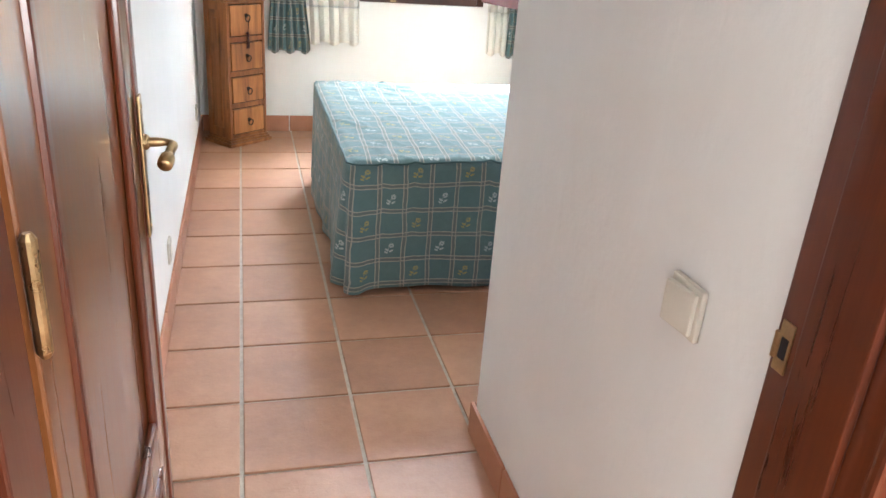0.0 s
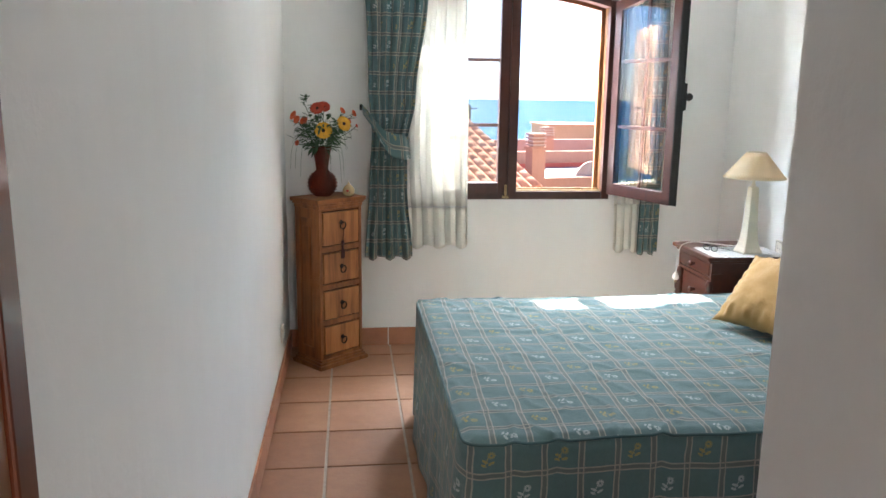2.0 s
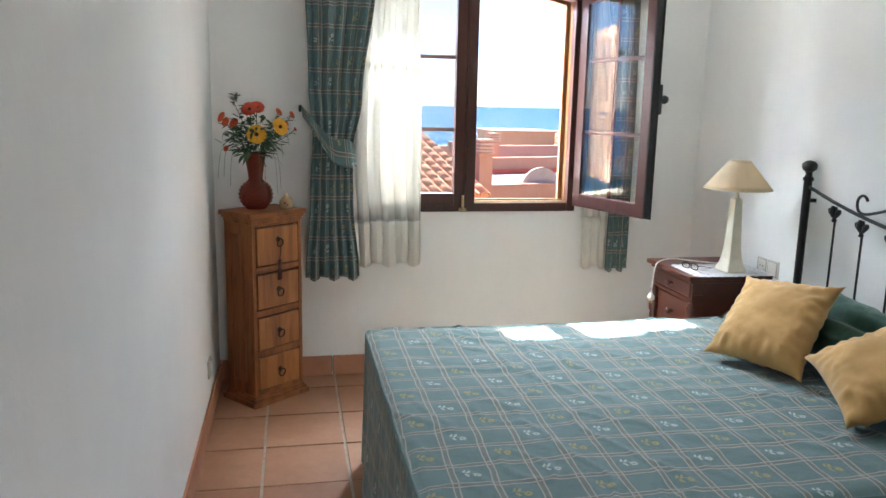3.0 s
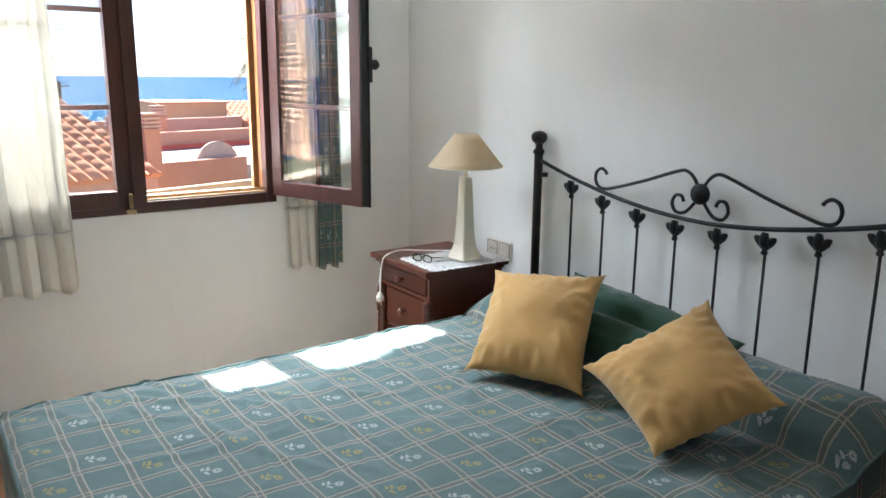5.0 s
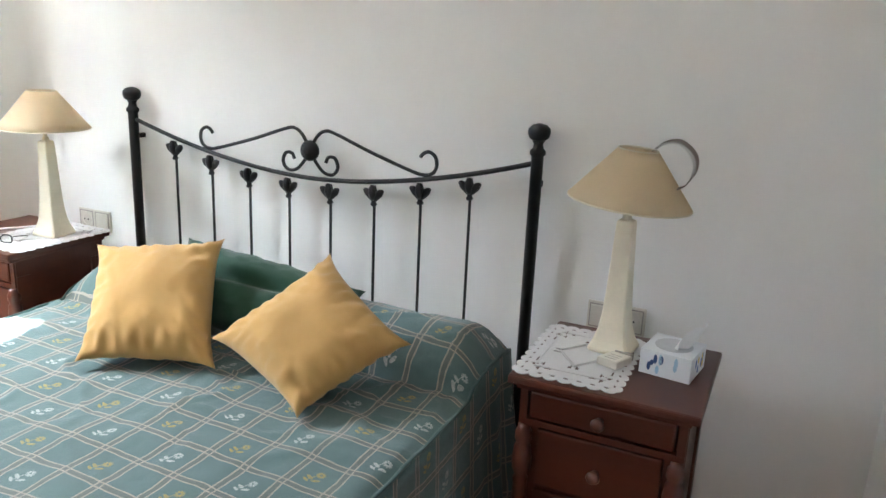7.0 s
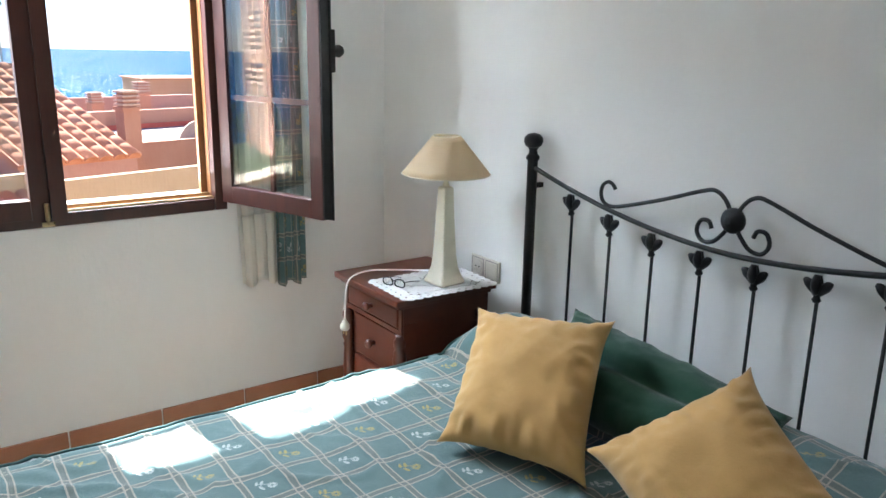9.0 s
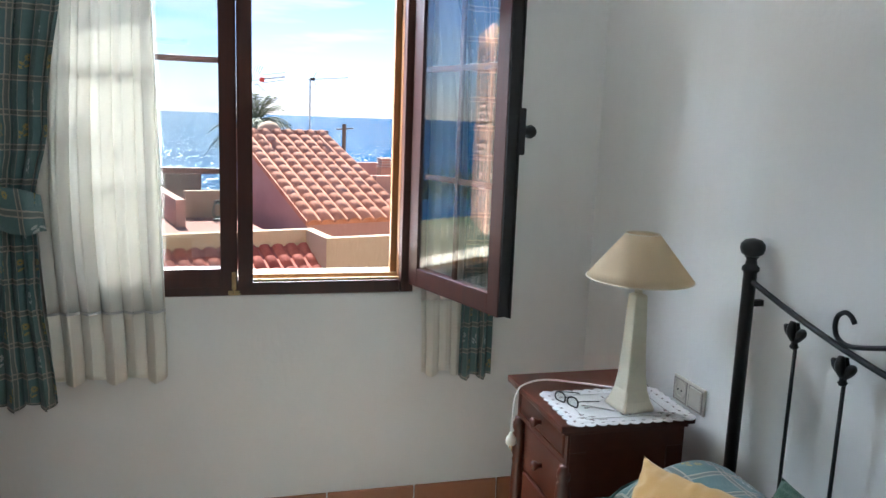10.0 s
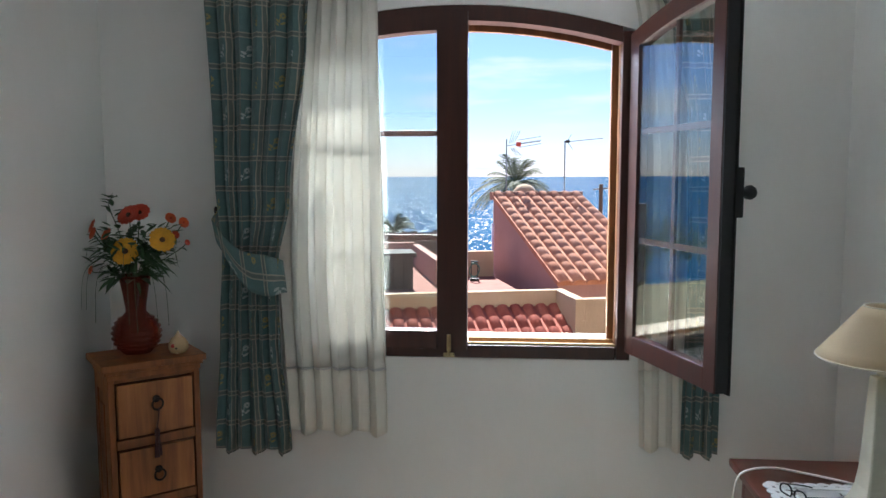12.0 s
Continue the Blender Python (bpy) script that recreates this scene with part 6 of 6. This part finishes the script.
def palm(label, x, y, z0, zc, ln, n, seed):
    rnd = random.Random(seed)
    c = thing("palm_tree", label, "palm tree", pose(x, y, 0), "palm trees")
    tr = bmesh.new()
    tube([(0.12 * math.sin(k * 0.5), 0, z0 + (zc - z0) * k / 14) for k in range(15)], lambda q: 0.24 - 0.07 * q + 0.02 * math.sin(q * 60), 10, tr)
    part("trunk", tr, BARK, c)
    cr_ = bmesh.new()
    for i in range(n):
        a, el = rnd.uniform(0, 2 * math.pi), rnd.uniform(-0.25, 1.25)
        L = ln * rnd.uniform(0.8, 1.1)
        d = Vector((math.cos(a), math.sin(a), 0))
        pts = []
        for k in range(13):
            f = k / 12
            pts.append(Vector((0, 0, zc)) + d * (L * f * math.cos(el) * (1 - 0.1 * f)) + Vector((0, 0, L * (math.sin(el) * f - 0.55 * f * f * (0.5 + math.cos(el) * 0.6)))))
        tube(pts, lambda q: 0.022 * (1 - q) + 0.004, 4, cr_)
        for k in range(1, 12):
            p = pts[k]
            t = (pts[k + 1] - pts[k - 1]).normalized()
            side = t.cross(Vector((0, 0, 1)))
            side = side.normalized() if side.length > 1e-3 else Vector((1, 0, 0))
            for h in (0.0, 0.5):
                p2 = p.lerp(pts[k + 1], h)
                lf = ln * 0.24 * math.sin(math.pi * (0.15 + 0.8 * k / 12)) * rnd.uniform(0.8, 1.15)
                for sg in (-1, 1):
                    dirn = (side * sg * 0.8 + t * 0.75 + Vector((0, 0, -0.28 + rnd.uniform(-0.15, 0.15)))).normalized()
                    w = t * 0.022
                    e = p2 + dirn * lf
                    cr_.faces.new([cr_.verts.new(v) for v in (p2 - w, p2 + w, e + Vector((0, 0, -0.03)))])
    part("crown", cr_, FROND, c)
    return c


palm("date palm with arching fronds behind the tiled house", 1.95, 26.5, -5, 1.15, 2.0, 44, 3)
palm("date palm with a shaggy crown near the shore", 12.3, 24.7, -5, 2.35, 2.1, 44, 7)
palm("date palm with a full crown by the coast road", -13.5, 24.0, -5, 0.6, 2.2, 44, 11)
palm("date palm with a full crown by the coast road", -17.5, 33.0, -6, -0.6, 2.3, 44, 12)
palm("slim palm below the terrace, only its crown showing", -3.2, 30.0, -6, -1.0, 1.7, 30, 14)


COWL = plain("pale_salmon_slab", (0.46, 0.33, 0.26), 0.9, 0, 0.12, 8, 0.002)


def chimney(label, x, y, z0, z1, w, rot=14):
    c = thing("chimney", label, "chimney", pose(x, y, 0, 0, 0, rot), "chimneys")
    part("shaft", boxes((-w, w, -w, w, z0, z1 - 0.42), bevel=0.01), SALMON, c)
    part("collar", boxes((-w - 0.03, w + 0.03, -w - 0.03, w + 0.03, z1 - 0.419, z1 - 0.36)), SALMON, c)
    for k in range(4):
        part("cowl_slab", boxes((-w - 0.01, w + 0.01, -w - 0.01, w + 0.01, z1 - 0.335 + k * 0.085, z1 - 0.295 + k * 0.085), bevel=0.004), COWL, c)
    part("cowl_core", boxes((-w + 0.04, w - 0.04, -w + 0.04, w - 0.04, z1 - 0.36, z1 - 0.03)), SALMON, c)
    return c


chimney("tall salmon chimney with a slatted white cowl", 4.85, 13.9, -4.4, 0.66, 0.18)
chimney("salmon chimney with a slatted white cowl", 7.30, 22.3, -4.4, 0.50, 0.19)
chimney("small salmon chimney with a slatted white cowl", 6.15, 23.4, -4.4, 0.13, 0.19)

# salmon terraces further off
sal = thing("salmon_terrace_house", "salmon-pink flat-roofed house with terrace walls", "house")
G = Vector((4.6, 15.3))
tp2 = bmesh.new()
tq = [G, G + u2 * 9, G + u2 * 9 - s2 * 8, G - s2 * 8]
a0, a1 = [tp2.verts.new((p.x, p.y, -4.4)) for p in tq], [tp2.verts.new((p.x, p.y, -0.86)) for p in tq]
tp2.faces.new(a1); tp2.faces.new(a0[::-1])
for i in range(4):
    tp2.faces.new((a0[i], a0[(i + 1) % 4], a1[(i + 1) % 4], a1[i]))
bmesh.ops.recalc_face_normals(tp2, faces=tp2.faces)
part("terrace_floor", tp2, PALE, sal)
part("back_wall", slab(G + u2 * 0.8 - s2 * 5.2, G + u2 * 9 - s2 * 5.2, -0.86, -0.32, 0.25), SALMON, sal)
part("wall_foot", slab(G + u2 * 0.8 - s2 * 5.05, G + u2 * 9 - s2 * 5.05, -0.86, -0.72, 0.06), plain("red_band", (0.5, 0.10, 0.06), 0.8), sal)
part("wall_pier", slab(G + u2 * 2.0 - s2 * 5.0, G + u2 * 2.5 - s2 * 5.0, -0.86, -0.30, 0.3), SALMON, sal)
part("upper_wall", slab(G + u2 * 0.2 - s2 * 8.5, G + u2 * 9 - s2 * 8.5, -4.4, -0.12, 0.25), PINK, sal)
part("front_wall", slab(G + u2 * 0.0 + s2 * 0.1, G + u2 * 3.2 + s2 * 0.1, -4.4, -0.62, 0.2), SALMON, sal)
blk = thing("roof_block", "pale orange stair block on a flat roof", "house")
part("block", boxes((8.45, 11.05, 26.5, 29.5, -4.4, 0.36), bevel=0.02), CREAM, blk)
part("coping", boxes((8.37, 11.13, 26.42, 29.58, 0.36, 0.41)), SALMON, blk)
far = thing("tiled_house", "distant pink house with a clay-tiled roof", "house")
part("house_wall", boxes((11.5, 17.0, 26.0, 31, -4.4, -0.32)), PINK, far)
tiled_roof(far, Vector((11.3, 29.0, 0.32)), Vector((1, 0, 0)), Vector((0, -1, 0)), 0.62, 6.0, 3.2, 0.25, 7, ROOFTILE)
board = thing("rounded_panel", "pale pink round-topped panel with a small dark plate on a stand", "panel", pose(7.05, 16.1, 0, 0, 0, 14))
arcp = [(0.63 * math.cos(a), -0.84 + 0.62 * math.sin(a)) for a in (math.pi * k / 24 for k in range(25))]
part("panel", prism([(0.63, -0.88)] + arcp + [(-0.63, -0.88)], -0.03, 0.03), PALE, board)
part("plate", boxes((-0.10, 0.10, -0.045, -0.0305, -0.80, -0.62), bevel=0.003), GREYPLASTIC, board)
part("stand", boxes((-0.05, 0.05, 0.031, 0.09, -0.90, -0.45)), STEEL, board)
pole = thing("utility_pole", "slim brown utility pole on the slope to the sea", "pole", pose(5.3, 27.5, 0))
part("shaft", tube([(0, 0, -6), (0, 0, 1.15)], lambda q: 0.10 - 0.02 * q, 10), BARK, pole)
part("crossarm", tube([(-0.3, 0, 0.95), (0.35, 0, 1.0)], 0.03, 6), STEEL, pole)

# houses and trees along the coast to the west
for x, y, w, d, h in ((-22, 30, 5, 4, 1.2), (-30, 34, 6, 4, 1.8), (-14, 36, 4, 3, 0.6), (-38, 42, 7, 5, 1.4), (-27, 46, 6, 4, 0.4)):
    o = thing("white_house", "distant white flat-roofed house by the sea", "house", pose(x, y, -5.2, 0, 0, 8), "coast houses")
    part("wall", boxes((-w / 2, w / 2, -d / 2, d / 2, -5, 3.0 + h), bevel=0.02), WHITEWALL, o)
    for k in range(3):
        part("window", boxes((-w / 2 + 0.6 + k * w * 0.3, -w / 2 + 1.4 + k * w * 0.3, -d / 2 - 0.03, -d / 2 - 0.005, 1.2 + h, 2.3 + h)), DARKWOOD, o)
    part("parapet", boxes((-w / 2 - 0.08, w / 2 + 0.08, -d / 2 - 0.08, d / 2 + 0.08, 3.0 + h, 3.12 + h)), WHITEWALL, o)
SHRUB = plain("shrub_leaf", (0.05, 0.085, 0.03), 0.7, 0, 0.4, 3)
scrub = bmesh.new()
for i in range(150):
    x = random.uniform(-46, -6)
    y = 22 + random.uniform(0, 20) + max(0, -x - 20) * 0.1
    zc = -4.2 + random.uniform(0.2, 1.6)
    for k in range(55):
        a, b = random.uniform(0, 6.283), random.uniform(-1, 1)
        rr = random.uniform(0.5, 1.3)
        p = Vector((x + rr * math.cos(a) * (1 - b * b) ** 0.5, y + rr * math.sin(a) * (1 - b * b) ** 0.5, zc + rr * b * 0.8))
        q = [p + Vector((random.uniform(-0.2, 0.2), random.uniform(-0.2, 0.2), random.uniform(-0.2, 0.2))) for _ in range(3)]
        scrub.faces.new([scrub.verts.new(v) for v in q])
tagged(new("coastal_scrub", mesh_of("coastal_scrub", scrub, SHRUB)), "dark green scrub along the coast", "shrubs", "", "stuff")

# ---------- floor tiles and skirting ----------
P0, GAP = 0.335, 0.011
tile_bm = bmesh.new()
box(tile_bm, -(P0 - GAP) / 2, (P0 - GAP) / 2, -(P0 - GAP) / 2, (P0 - GAP) / 2, -0.010, 0.0, bevel=0.003)
tile_mesh = mesh_of("tile", tile_bm, TILE)


def in_room(x, y):
    if y > SOUTH:
        return 0 < x < W
    if y > DOOR1:
        return 0 < x < HALL_X
    return 0 < x < 2.4


cut = {}
for i in range(-1, 8):
    for j in range(-10, 14):
        xa, xb = 0.252 + P0 * (i - 1) + GAP / 2, 0.252 + P0 * i - GAP / 2
        yb = -2.861 - 0.335 * j - GAP / 2
        ya = yb - (P0 - GAP)
        ca, cb = max(xa, 0.0), min(xb, W if yb > SOUTH else (HALL_X if ya > DOOR1 else 2.4))
        if ca >= cb or ya < -6.7 or ya > -0.02:
            continue
        yb2 = min(yb, 0.0)
        if not in_room((ca + cb) / 2, (ya + yb2) / 2):
            continue
        full = ca == xa and cb == xb and yb2 == yb
        if full:
            me = tile_mesh
        else:
            key = (round(cb - ca, 3), round(yb2 - ya, 3))
            if key not in cut:
                w, d = (cb - ca) / 2, (yb2 - ya) / 2
                cut[key] = mesh_of("tile", box(bmesh.new(), -w, w, -d, d, -0.010, 0.0, bevel=min(0.003, w * 0.3, d * 0.3)), TILE)
            me = cut[key]
        o = new("tile", me)
        o.parent = floor
        o.location = ((ca + cb) / 2, (ya + yb2) / 2, random.uniform(-0.0008, 0.0008))


def skirting(name, a, b, n, parent, start, label):
    """Skirting tiles along a wall from a to b in plan, standing off along n."""
    a, b, n = Vector((*a, 0)), Vector((*b, 0)), Vector((*n, 0))
    d = (b - a).normalized()
    L = (b - a).length
    sk = thing(name, label, "skirting")
    tagged(sk, kind="structure")
    q = start - P0 if start > 0 else start
    made = {}
    m = Matrix((d, n, Vector((0, 0, 1)))).transposed().to_4x4()
    while q < L:
        s, e = max(q, 0.0), min(q + P0 - 0.006, L)
        if e - s > 0.01:
            k = round(e - s, 3)
            if k not in made:
                made[k] = mesh_of("skirting_tile", box(bmesh.new(), 0, e - s, 0.001, 0.012, 0.001, 0.107, bevel=0.002), SKIRT)
            o = new("skirting_tile", made[k])
            o.parent = sk
            o.matrix_world = Matrix.Translation(a + d * s) @ m
        q += P0
    return sk


skirting("baseboard_north", (0.013, 0), (W - 0.013, 0), (0, -1), None, 0.232, "terracotta tile skirting below the window")
skirting("baseboard_west", (0, DOOR1 + 0.02), (0, -0.001), (1, 0), None, 0.1, "terracotta tile skirting along the passage wall")
skirting("baseboard_east", (W, SOUTH + 0.013), (W, -0.001), (-1, 0), None, 0.2, "terracotta tile skirting behind the bed")
skirting("baseboard_passage", (HALL_X, DOOR1 + 0.01), (HALL_X, SOUTH + 0.012), (-1, 0), None, 0.15, "terracotta tile skirting along the passage corner")
skirting("baseboard_south", (HALL_X + 0.001, SOUTH), (W - 0.013, SOUTH), (0, 1), None, 0.2, "terracotta tile skirting on the near wall")
